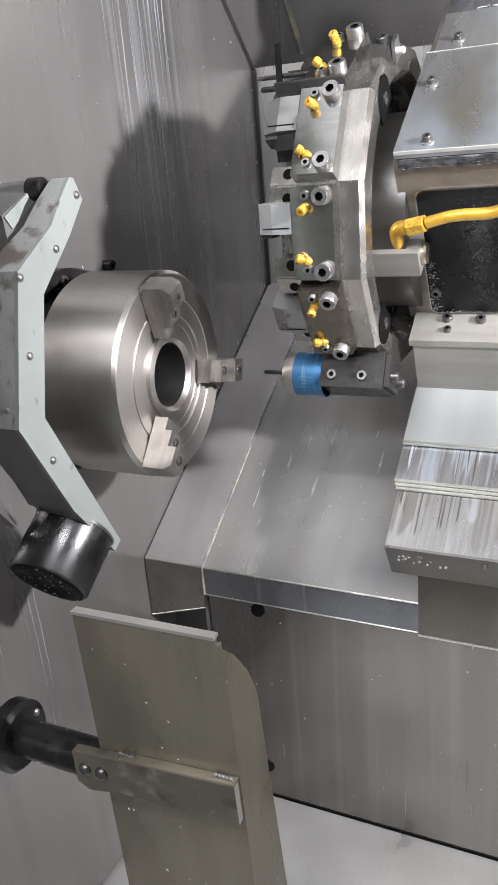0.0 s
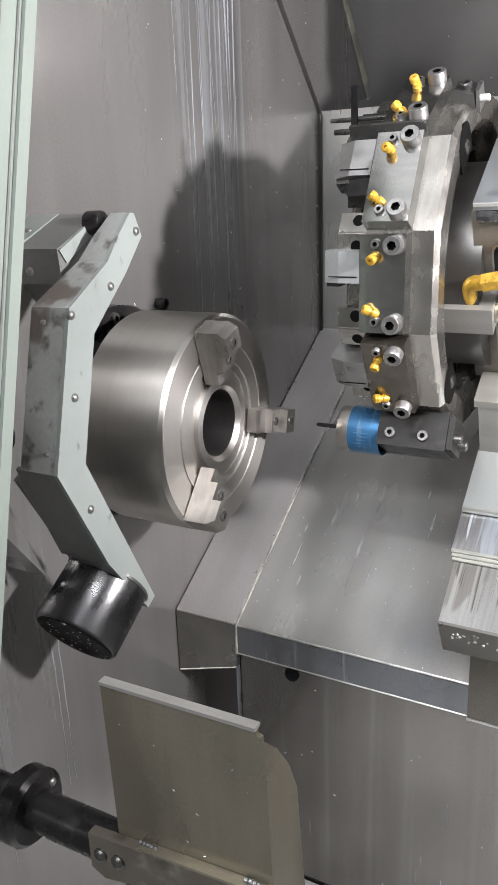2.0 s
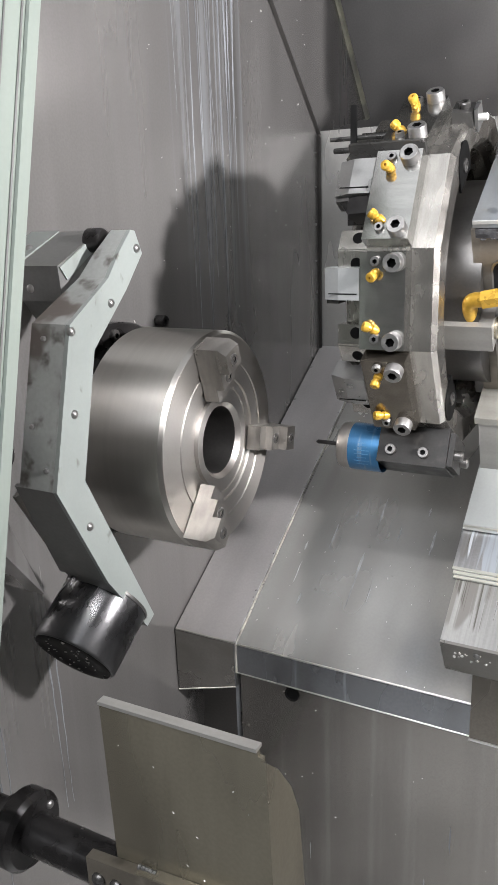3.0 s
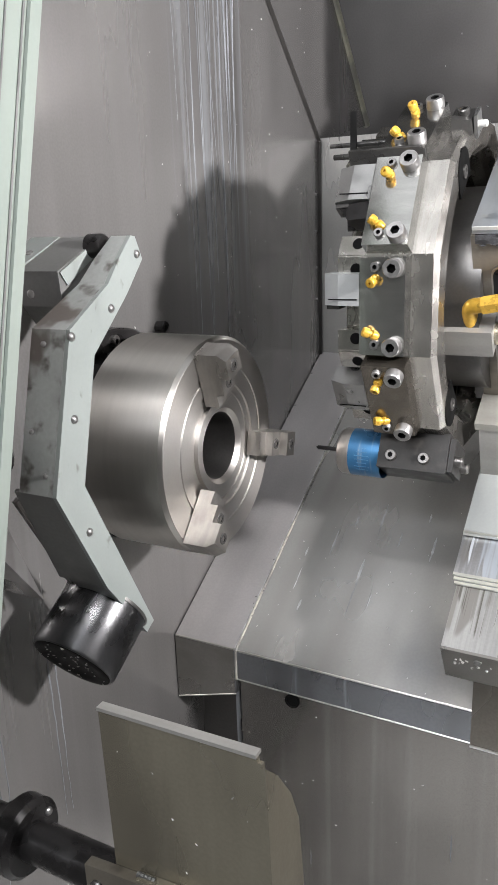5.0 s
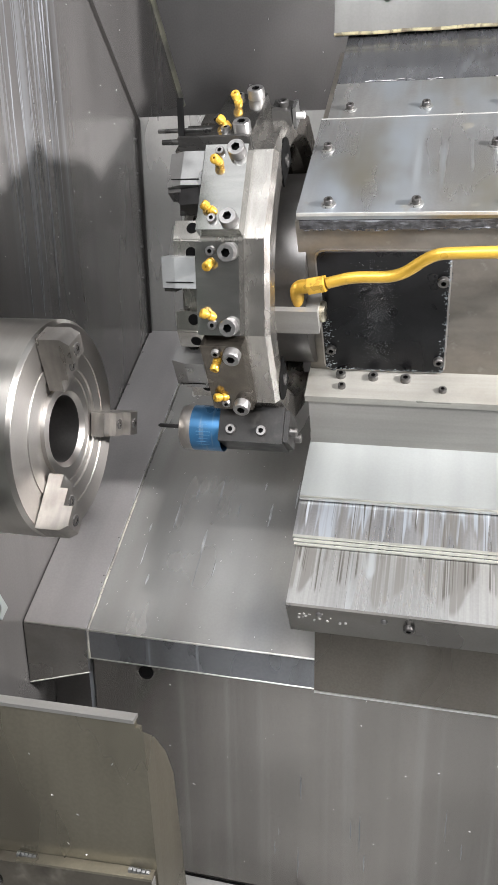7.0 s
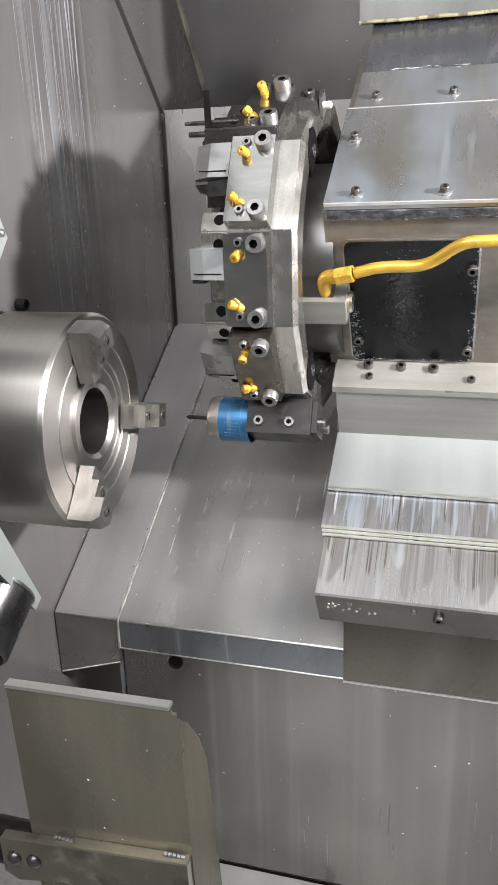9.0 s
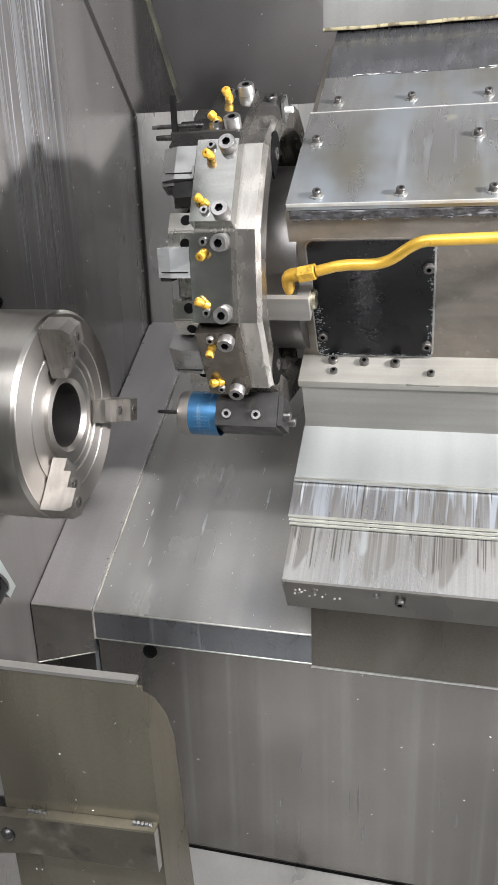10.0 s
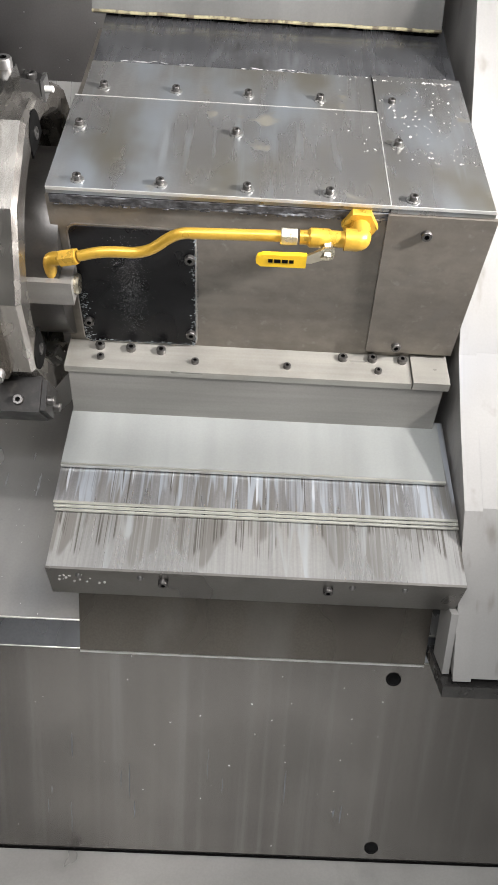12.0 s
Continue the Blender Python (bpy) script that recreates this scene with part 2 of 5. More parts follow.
M_CAST = mat("cast_housing", (0.190, 0.172, 0.149), 0.42, 0.55, 0.10, (4, 40, 40), 0.04, 350, 0.03,
             (0.21, 0.187, 0.16), (5, 45, 45), (0.45, 0.85), 0.36, (((0.27, 0.25, 0.22), (6, 30, 30), (0.56, 0.80), 0.42), ((0.185, 0.172, 0.155), (45, 45, 45), (0.56, 0.9), 0.4), ((0.25, 0.238, 0.215), (130, 130, 130), (0.60, 0.80), 0.5)), (60, 90, 90), 0.08)
M_TOP = mat("top_plate_steel", (0.315, 0.314, 0.309), 0.27, 0.78, 0.14, (12, 7, 7), 0.04, 450, 0.015,
            (0.38, 0.415, 0.45), (20, 6, 6), (0.44, 0.72), 0.34, (((0.255, 0.243, 0.205), (14, 9, 9), (0.48, 0.75), 0.28), ((0.38, 0.405, 0.425), (80, 7, 7), (0.56, 0.80), 0.42), ((0.36, 0.345, 0.30), (34, 34, 34), (0.64, 0.74), 0.5)), (120, 10, 10), 0.05)
M_CREAM = mat("yellowed_seal", (0.29, 0.262, 0.155), 0.6, 0.0, 0.2, (80, 80, 80), 0.1, 400, 0.1,
              (0.09, 0.075, 0.045), (110, 60, 60), (0.46, 0.60))
M_BRASS = mat("yellow_brass", (0.58, 0.345, 0.045), 0.34, 0.45, 0.14, (120, 120, 120), 0.08, 500, 0.03)
M_PIPE = mat("yellow_pipe", (0.56, 0.34, 0.045), 0.33, 0.35, 0.10, (40, 40, 40), 0.06, 500, 0.02,
             (0.38, 0.24, 0.05), (60, 60, 60), (0.58, 0.8))
M_HANDLE = mat("yellow_handle", (0.90, 0.56, 0.02), 0.38, 0.0, 0.05, (40, 40, 40), 0.05, 500, 0.02)
M_NICKEL = mat("nickel_nut", (0.52, 0.48, 0.38), 0.3, 0.95, 0.08, (90, 90, 90), 0.06)
M_BLUE = mat("blue_sleeve", (0.042, 0.15, 0.30), 0.30, 0.55, 0.06, (30, 30, 30), 0.05, 500, 0.02,
             (0.16, 0.24, 0.33), (240, 20, 20), (0.56, 0.72), 0.4)
M_FLAP = mat("catcher_sheet", (0.235, 0.215, 0.168), 0.28, 0.75, 0.14, (14, 14, 8), 0.05, 450, 0.03,
             (0.31, 0.29, 0.25), (16, 16, 6), (0.5, 0.9), 0.36, brush=(60, 60, 6), brush_amount=0.05)
M_BAR = mat("dirty_bar_steel", (0.15, 0.135, 0.11), 0.34, 0.6, 0.15, (20, 20, 20), 0.06, 450, 0.05,
            (0.27, 0.25, 0.21), (70, 70, 70), (0.54, 0.78), 0.45, (((0.07, 0.063, 0.052), (45, 45, 45), (0.56, 0.75), 0.4),))
M_GREY = mat("grey_cover_paint", (0.15, 0.15, 0.147), 0.4, 0.2, 0.15, (24, 24, 24), 0.1, 400, 0.05,
             (0.27, 0.27, 0.255), (26, 26, 26), (0.58, 0.8))
M_SIDE = mat("grimy_guard_sheet", (0.27, 0.28, 0.27), 0.42, 0.1, 0.14, (26, 26, 26), 0.1, 300, 0.08,
             (0.07, 0.06, 0.052), (70, 70, 70), (0.52, 0.74), 0.5, (((0.10, 0.085, 0.075), (26, 26, 18), (0.54, 0.62), 0.45),))
M_OILY = mat("oily_dark_steel", (0.085, 0.083, 0.08), 0.32, 0.7, 0.2, (40, 40, 40), 0.1, 500, 0.04)
M_HOLDER = mat("black_tool_holder", (0.024, 0.023, 0.022), 0.40, 0.1, 0.25, (50, 50, 50), 0.08, 500, 0.04,
               (0.05, 0.047, 0.044), (90, 90, 90), (0.58, 0.8), 0.4)
M_TOOL = mat("tool_shank_steel", (0.32, 0.32, 0.315), 0.30, 0.92, 0.08, (60, 60, 60), 0.06, 700, 0.02)
M_PRINT = mat("faded_print", (0.062, 0.185, 0.34), 0.4, 0.3, 0.2, (200, 200, 200), 0.05)
M_SATIN = mat("satin_nickel_tool", (0.34, 0.35, 0.35), 0.46, 0.5, 0.06, (60, 60, 60), 0.05, 700, 0.02)
M_SIDEWALL = mat("dull_side_sheet", (0.29, 0.285, 0.275), 0.45, 0.35, 0.12, (12, 12, 6), 0.05, 400, 0.03,
                 (0.17, 0.16, 0.15), (40, 40, 16), (0.56, 0.8), 0.5)
M_SMEAR = mat("dried_smear", (0.40, 0.405, 0.41), 0.55, 0.0, 0.35, (60, 60, 60), 0.05, 300, 0.02)
M_TRAIL = mat("coolant_trail", (0.20, 0.21, 0.228), 0.45, 0.0, 0.35, (20, 20, 8), 0.04, 300, 0.02)
M_CHIP = mat("metal_chip", (0.62, 0.61, 0.585), 0.35, 0.6, 0.3, (500, 500, 500), 0.1)
M_CAP = mat("flat_black_cap", (0.010, 0.010, 0.010), 0.55, 0.0, 0.3, (60, 60, 60), 0.1, 500, 0.05)
M_MOTOR = mat("blued_steel", (0.10, 0.10, 0.103), 0.30, 0.95, 0.12, (30, 30, 30), 0.05, 500, 0.02, brush=(200, 60, 60), brush_amount=0.08)
M_LUMP = mat("crusted_sealant", (0.075, 0.077, 0.084), 0.45, 0.2, 0.4, (260, 260, 260), 0.12, 900, 0.2,
             (0.025, 0.025, 0.028), (120, 320, 320), (0.42, 0.65), None, (((0.30, 0.32, 0.35), (60, 260, 260), (0.60, 0.72), 0.5),))
M_WET = mat("wet_dark_steel", (0.24, 0.245, 0.26), 0.26, 0.85, 0.16, (12, 20, 20), 0.05, 500, 0.03,
            (0.40, 0.42, 0.45), (60, 14, 14), (0.55, 0.85), 0.4, (((0.12, 0.115, 0.11), (30, 12, 12), (0.55, 0.8), 0.35),), (160, 10, 10), 0.10)
M_SCREW = mat("dark_socket_screw", (0.13, 0.125, 0.12), 0.36, 0.8, 0.2, (200, 200, 200), 0.1, 900)
M_FACE = mat("turned_face", (0.46, 0.44, 0.415), 0.40, 1.0, 0.05, (6, 6, 6), 0.04, 500, 0.004, turned=0.6)
M_FLANGE = mat("bare_flange", (0.36, 0.35, 0.318), 0.36, 0.45, 0.08, (20, 20, 20), 0.06, 500, 0.01,
               (0.27, 0.255, 0.222), (24, 24, 24), (0.5, 0.9), brush=(8, 160, 160), brush_amount=0.06)
M_TRAY = mat("tray_steel", (0.52, 0.516, 0.497), 0.36, 0.45, 0.1, (10, 10, 10), 0.08, 400, 0.04,
             (0.33, 0.326, 0.31), (16, 12, 12), (0.55, 0.8), 0.25)
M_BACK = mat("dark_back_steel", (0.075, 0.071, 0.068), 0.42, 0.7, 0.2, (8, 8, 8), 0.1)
M_HUB = mat("hub_steel", (0.125, 0.121, 0.117), 0.34, 0.85, 0.15, (30, 30, 30), 0.05, 500, 0.02)
M_SHOP = mat("workshop_plaster", (0.55, 0.55, 0.53), 0.7, 0.0, 0.08, (3, 3, 3), 0.1)

for m_ in (M_DARK, M_CAP):
    m_.node_tree.nodes["Principled BSDF"].inputs["Specular IOR Level"].default_value = 0.04
M_RUBBER.node_tree.nodes["Principled BSDF"].inputs["Specular IOR Level"].default_value = 0.22
M_HOLDER.node_tree.nodes["Principled BSDF"].inputs["Specular IOR Level"].default_value = 0.15
M_SEAL = mat("pale_metal_seal", (0.46, 0.45, 0.35), 0.5, 0.2, 0.15, (60, 60, 60), 0.05, 400, 0.03, (0.27, 0.265, 0.23), (26, 26, 26), (0.45, 0.65))
M_BEAD = mat("grubby_sealant", (0.33, 0.325, 0.28), 0.5, 0.1, 0.2, (90, 90, 90), 0.05, 400, 0.05, (0.16, 0.155, 0.145), (34, 34, 34), (0.44, 0.62))

# ---------------------------------------------------------------- building helpers
CY, SY = 0.84907, 0.52828          # the bed leans back 31.9 degrees
WX = -0.014                         # the headstock wall
CARX, CARU = 0.0090, -0.031         # where the carriage and its cross slide stand


def S(x, u, n):
    """A place by metres along the spindle, up the slanted bed and square off it."""
    return Vector((x, u * CY - n * SY, u * SY + n * CY))


def thing(name, loc, label, category, group="", kind=""):
    ob = new(name)
    ob.empty_display_size = 0.02
    ob.location = loc
    return tagged(ob, label, category, group, kind)


def hang(ob, parent):
    """Parents ob and leaves it where it is in the world; parts lie in world coordinates."""
    ob.parent = parent
    if parent.type == "EMPTY":
        ob.matrix_parent_inverse = Matrix.Translation(-parent.location)
    return ob


def to_mesh(name, bm, material, smooth=False):
    bmesh.ops.recalc_face_normals(bm, faces=bm.faces)
    me = bpy.data.meshes.new(name)
    bm.to_mesh(me)
    bm.free()
    me.materials.append(material)
    if smooth:
        me.polygons.foreach_set("use_smooth", [True] * len(me.polygons))
        me.set_sharp_from_angle(angle=radians(35))
    return me


def part(name, bm, material, parent, label="", smooth=False):
    ob = new(name, to_mesh(name, bm, material, smooth))
    if label:
        ob["label"] = label
    return hang(ob, parent)


def shared(name, me, m, parent, label=""):
    """Another object on the mesh me, at the pose m."""
    ob = new(name, me)
    ob.matrix_basis = m
    if label:
        ob["label"] = label
    return hang(ob, parent)


def solid(name, bm, material, label, category, group="", kind="", smooth=False):
    return tagged(new(name, to_mesh(name, bm, material, smooth)), label, category, group, kind)


def bevel(bm, w, seg=2):
    if w > 0:
        bmesh.ops.bevel(bm, geom=[e for e in bm.edges if e.calc_face_angle(0) > 0.5], offset=w, segments=seg, affect="EDGES", clamp_overlap=True)
    return bm


def hull8(pts, w=0.0):
    """A block from its eight corners: four below, then the four above them."""
    bm = bmesh.new()
    v = [bm.verts.new(p) for p in pts]
    for f in ((3, 2, 1, 0), (4, 5, 6, 7), (0, 1, 5, 4), (1, 2, 6, 5), (2, 3, 7, 6), (3, 0, 4, 7)):
        bm.faces.new([v[i] for i in f])
    return bevel(bm, w)


def box(x0, x1, y0, y1, z0, z1, w=0.0):
    return hull8([(x0, y0, z0), (x1, y0, z0), (x1, y1, z0), (x0, y1, z0), (x0, y0, z1), (x1, y0, z1), (x1, y1, z1), (x0, y1, z1)], w)


def sbox(x0, x1, u0, u1, n0, n1, w=0.0):
    return hull8([S(x0, u0, n0), S(x1, u0, n0), S(x1, u1, n0), S(x0, u1, n0), S(x0, u0, n1), S(x1, u0, n1), S(x1, u1, n1), S(x0, u1, n1)], w)


def prism(pts, offset, w=0.0):
    """A flat outline (Vectors) pushed by an offset."""
    bm = bmesh.new()
    a = [bm.verts.new(p) for p in pts]
    b = [bm.verts.new(Vector(p) + Vector(offset)) for p in pts]
    bm.faces.new(a[::-1])
    bm.faces.new(b)
    k = len(a)
    for i in range(k):
        bm.faces.new((a[i], a[(i + 1) % k], b[(i + 1) % k], b[i]))
    return bevel(bm, w)


def frame_of(axis):
    return Vector(axis).to_track_quat("Z", "Y").to_matrix().to_4x4()


def revolve(profile, base=(0, 0, 0), axis=(0, 0, 1), seg=32, phase=0.0):
    """A turned body: (along, radius) pairs about an axis through base; closed where the radius is 0."""
    bm = bmesh.new()
    m = Matrix.Translation(base) @ frame_of(axis)
    rings = []
    for a, r in profile:
        if r <= 0:
            rings.append([bm.verts.new(m @ Vector((0, 0, a)))])
        else:
            rings.append([bm.verts.new(m @ Vector((r * math.cos(phase + 2 * math.pi * i / seg), r * math.sin(phase + 2 * math.pi * i / seg), a))) for i in range(seg)])
    for p, q in zip(rings, rings[1:]):
        for i in range(seg):
            j = (i + 1) % seg
            if len(p) == 1 and len(q) > 1:
                bm.faces.new((p[0], q[i], q[j]))
            elif len(q) == 1 and len(p) > 1:
                bm.faces.new((p[i], q[0], p[j]))
            elif len(p) > 1:
                bm.faces.new((p[i], q[i], q[j], p[j]))
    return bm


def tube(points, r, seg=12, round_=0.5):
    """A bent pipe through points, as a mesh."""
    pts = [Vector(p) for p in points]
    path = []
    for i, p in enumerate(pts):
        if 0 < i < len(pts) - 1:
            a, b = p + (pts[i - 1] - p) * round_ * 0.5, p + (pts[i + 1] - p) * round_ * 0.5
            path += [(a * (1 - t) ** 2 + p * 2 * t * (1 - t) + b * t * t) for t in (0, 0.2, 0.4, 0.6, 0.8, 1)]
        else:
            path.append(p)
    bm = bmesh.new()
    rings = []
    up = Vector((0.13, 0.4, 0.9))
    for i, p in enumerate(path):
        t = (path[min(i + 1, len(path) - 1)] - path[max(i - 1, 0)]).normalized()
        s = t.cross(up).normalized()
        q = s.cross(t)
        rings.append([bm.verts.new(p + r * (math.cos(2 * math.pi * k / seg) * s + math.sin(2 * math.pi * k / seg) * q)) for k in range(seg)])
    for a, b in zip(rings, rings[1:]):
        for k in range(seg):
            bm.faces.new((a[k], a[(k + 1) % seg], b[(k + 1) % seg], b[k]))
    bm.faces.new(rings[0][::-1])
    bm.faces.new(rings[-1])
    return bm


def hexagon(base, axis, across, length, bore=0.0):
    r = across / math.sqrt(3)
    return revolve([(0, bore), (0, r * 0.94), (across * 0.06, r), (length - across * 0.06, r), (length, r * 0.94), (length, bore)], base, axis, 6)


def cap_screw_mesh(name, r, h, material=None):
    """A socket-head cap screw, its head up from z = 0 with a hexagon socket."""
    bm = bmesh.new()
    k = 24
    socket = r * 0.48

    def ring(rr, z, hexa=False):
        out = []
        for i in range(k):
            a = 2 * math.pi * i / k
            q = rr / max(math.cos((a + math.pi / 6) % (math.pi / 3) - math.pi / 6), 0.1) * 0.9 if hexa else rr
            out.append(bm.verts.new((q * math.cos(a), q * math.sin(a), z)))
        return out

    rings = [ring(r, -0.002), ring(r, h * 0.86), ring(r * 0.9, h), ring(socket, h, True), ring(socket, h * 0.45, True)]
    for a, b in zip(rings, rings[1:]):
        for i in range(k):
            bm.faces.new((a[i], a[(i + 1) % k], b[(i + 1) % k], b[i]))
    bm.faces.new(rings[-1])
    bm.faces.new(rings[0][::-1])
    bm.faces.ensure_lookup_table()
    me = to_mesh(name, bm, material or M_BOLT, True)
    me.materials.append(M_DARK)
    for f in me.polygons:
        if sum(me.vertices[v].co.z for v in f.vertices) / len(f.vertices) < h * 0.8 and all((me.vertices[v].co.xy.length < r * 0.72) for v in f.vertices):
            f.material_index = 1
    return me


def dome_mesh(name, r, h, material):
    bm = revolve([(-0.001, r), (h * 0.35, r * 0.98), (h * 0.75, r * 0.72), (h * 0.95, r * 0.4), (h, 0)], seg=14)
    return to_mesh(name, bm, material, True)


def washer_bolt_mesh(name, r):
    """A small socket screw standing on a wide washer."""
    bm = revolve([(-0.001, r * 1.6), (r * 0.25, r * 1.6), (r * 0.28, r), (r * 1.35, r), (r * 1.5, r * 0.88), (r * 1.5, r * 0.5), (r * 0.9, r * 0.5), (r * 0.9, 0)], seg=18)
    me = to_mesh(name, bm, M_STEELBOLT, True)
    me.materials.append(M_SCREW)
    for f in me.polygons:
        if f.center.z > r * 0.5:
            f.material_index = 1
    return me


def facing(place, normal, spin=0.0):
    return Matrix.Translation(place) @ frame_of(normal) @ Matrix.Rotation(spin, 4, "Z")


ME_CAP = cap_screw_mesh("cap_screw", 0.0066, 0.0074)
ME_GRUB = cap_screw_mesh("set_screw", 0.0034, 0.0040)
ME_CAP_SMALL = cap_screw_mesh("cap_screw", 0.0044, 0.0042, M_SCREW)
ME_GRUB_DARK = cap_screw_mesh("set_screw", 0.0034, 0.0034, M_SCREW)
ME_DOME = dome_mesh("screw", 0.0028, 0.0022, M_BOLT)
ME_RIVET = dome_mesh("rivet", 0.0016, 0.0012, M_BOLT)
ME_STUD = dome_mesh("screw", 0.0045, 0.0034, M_OILY)
ME_WASHER = washer_bolt_mesh("bolt", 0.0034)

# ---------------------------------------------------------------- structure

APR0, APR1 = Vector((0, -0.016, 0.1968)), Vector((0, 0.3675, 0.4175))   # front and back of the slanted apron
solid("wall_left", prism([(WX, -0.62, -0.10), (WX, 0.3675, -0.10), (WX, 0.3675, 0.683), (WX, 0.546, 0.716), (WX, 0.437, 0.834), (WX, 0.10, 1.2), (WX, -0.62, 1.2)][::-1], (-0.02, 0, 0)), M_WALL,
      "smeared brushed steel headstock wall with coolant streaks", "wall", kind="structure")
solid("wall_back", box(WX, 0.72, 0.3675, 0.3775, 0.36, 0.686, 0.0), M_APRON, "plain grey sheet steel behind the turret", "wall", kind="structure")
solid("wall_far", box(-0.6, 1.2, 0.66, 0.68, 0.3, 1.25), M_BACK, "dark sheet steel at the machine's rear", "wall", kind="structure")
# Filler sheet set back; the recess's shade is put into its dark colour.
solid("panel_recess", box(WX, 0.0500, 0.030, 0.040, -0.104, 0.19), M_BACK, "dark filler sheet for the shaded recess beside the front panel", "panel", kind="structure")
solid("panel_fold", box(0.0452, 0.0496, -0.0016, 0.030, -0.104, 0.185, 0.0008), M_LIP, "bright folded edge of the front panel", "trim", kind="structure")
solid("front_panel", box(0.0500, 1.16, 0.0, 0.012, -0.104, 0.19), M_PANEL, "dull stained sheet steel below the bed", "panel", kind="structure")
solid("panel_gap", box(0.0505, 1.16, -0.0018, -0.0002, -0.1058, -0.1044), M_DARK, "dark gap below the front panel", "seam", kind="structure")
solid("floor", box(-0.4, 1.16, -0.62, 0.02, -0.126, -0.106), M_TRAY, "wet sheet steel chip tray", "floor", kind="structure")

BED_ALONG = (APR1 - APR0).normalized()
BED_UP = Vector((1, 0, 0)).cross(BED_ALONG)


def bed(x, f, lift=0.0):
    """A place on the bed covers: along the spindle, and the share of the way from front to back."""
    return APR0 + (APR1 - APR0) * f + BED_UP * lift + Vector((x, 0, 0))


def way_box(name, x0, x1, lift, drop, m, lip, label, skew=0.0):
    """A sheet-steel cover that follows the slant of the bed, with a darker folded front lip and highlights along its
    worn edges.
    """
    up = BED_UP
    a, b = APR0 + up * lift, APR1 + up * lift
    pts = [Vector((0, a.y, a.z - 0.003)), Vector((0, a.y, a.z)), b, b - up * 0.012, Vector((0, a.y + 0.012, a.z - 0.012))]
    top = solid(name, prism([p + Vector((x0, 0, 0)) for p in pts], (x1 - x0, 0, 0), 0.0014), m, label, "cover", kind="structure")
    low0, low1 = a.z - drop, a.z - drop + skew
    y0, y1, z1 = a.y - 0.0006, a.y + 0.004, a.z - 0.0015
    part("front_lip", hull8([(x0, y0, low0), (x1, y0, low1), (x1, y1, low1), (x0, y1, low0), (x0, y0, z1), (x1, y0, z1), (x1, y1, z1), (x0, y1, z1)], 0.0008), lip, top, "folded lip in a darker tone, with streaks")
    # Bright tubes paint the highlights along the worn bend and the lower edge.
    part("worn_highlight_edge", tube([Vector((x0 + 0.0008, a.y + 0.0002, a.z - 0.0004)), Vector((x1 - 0.0008, a.y + 0.0002, a.z - 0.0004))], 0.0010, 8), M_WIPER, top, "bright bend, wear and highlight together")
    part("lower_edge", tube([Vector((x0, a.y - 0.0004, low0)), Vector((x1, a.y - 0.0004, low1))], 0.0008, 8), M_WIPER, top, "bright cut edge")
    return top


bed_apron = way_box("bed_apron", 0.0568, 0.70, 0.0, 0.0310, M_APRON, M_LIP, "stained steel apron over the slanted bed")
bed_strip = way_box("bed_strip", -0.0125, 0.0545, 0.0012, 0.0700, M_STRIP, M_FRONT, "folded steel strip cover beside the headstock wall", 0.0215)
part("side_edge", prism([p + Vector((0.0538, 0, 0)) for p in (APR0 + Vector((0, 0, 0.0012)), APR1 + Vector((0, 0, 0.0012)), APR1 + Vector((0, 0, 0.0020)), APR0 + Vector((0, 0, 0.0020)))], (0.0013, 0, 0)), M_SMEAR, bed_strip, "bright cut edge")
part("side_lip", box(0.0534, 0.0552, -0.0172, -0.0120, 0.1500, 0.1960, 0.0004), M_LIP, bed_strip)
solid("apron_seal", tube([(0.0557, -0.0172, 0.1660), (0.0557, -0.0172, 0.1950)] + [bed(0.0557 + 0.0003 * math.sin(k * 2.3), k / 16 * 0.99 + 0.006, 0.0008) for k in range(17)], 0.0013, 8), M_BEAD, "pale yellowish sealant bead in the joint of the bed covers", "seal", kind="structure")

rng = random.Random(31)
bm = bmesh.new()
for i in range(150):
    c = bed(0.0556 + rng.gauss(0, 0.0012), rng.uniform(0.03, 0.98) ** 0.8, 0.0011)
    bmesh.ops.create_icosphere(bm, subdivisions=1, radius=rng.uniform(0.0004, 0.0012), matrix=Matrix.Translation(c) @ Matrix.Diagonal((0.9, rng.uniform(0.8, 2.2), 0.5, 1)))
solid("joint_crumbs", bm, M_RESIDUE, "grey crumbs of residue along the joint of the bed covers", "residue", kind="stuff")

# ---------------------------------------------------------------- chuck
AXY, AXZ = -0.100, 0.429
chuck = thing("lathe_chuck", (-0.02, AXY, AXZ - 0.082), "polished steel three-jaw chuck on the spindle", "chuck")
X = (1, 0, 0)
part("body", revolve([(0.031, 0.03), (0.031, 0.0812), (0.0318, 0.082), (0.0972, 0.082), (0.0995, 0.0797)], (0, AXY, AXZ), X, 96), M_CHUCK, chuck, smooth=True)
part("face", revolve([(0.0995, 0.0797), (0.1, 0.0792), (0.1, 0.062), (0.0992, 0.0615), (0.0992, 0.057), (0.1, 0.0565),
                      (0.1, 0.048), (0.0985, 0.0475), (0.0985, 0.042), (0.0975, 0.0415), (0.0975, 0.036), (0.1005, 0.0355), (0.1005, 0.029), (0.0985, 0.0268), (0.0970, 0.0256)],
                     (0, AXY, AXZ), X, 96), M_FACE, chuck, "finely turned chuck face", smooth=True)
# The inner shade of the bore is put into this dark colour.
part("bore", revolve([(0.0970, 0.0256), (0.05, 0.0245), (-0.04, 0.0245), (-0.04, 0)], (0, AXY, AXZ), X, 64), M_HUB, chuck, "spindle bore, its shade in a dark colour", smooth=True)
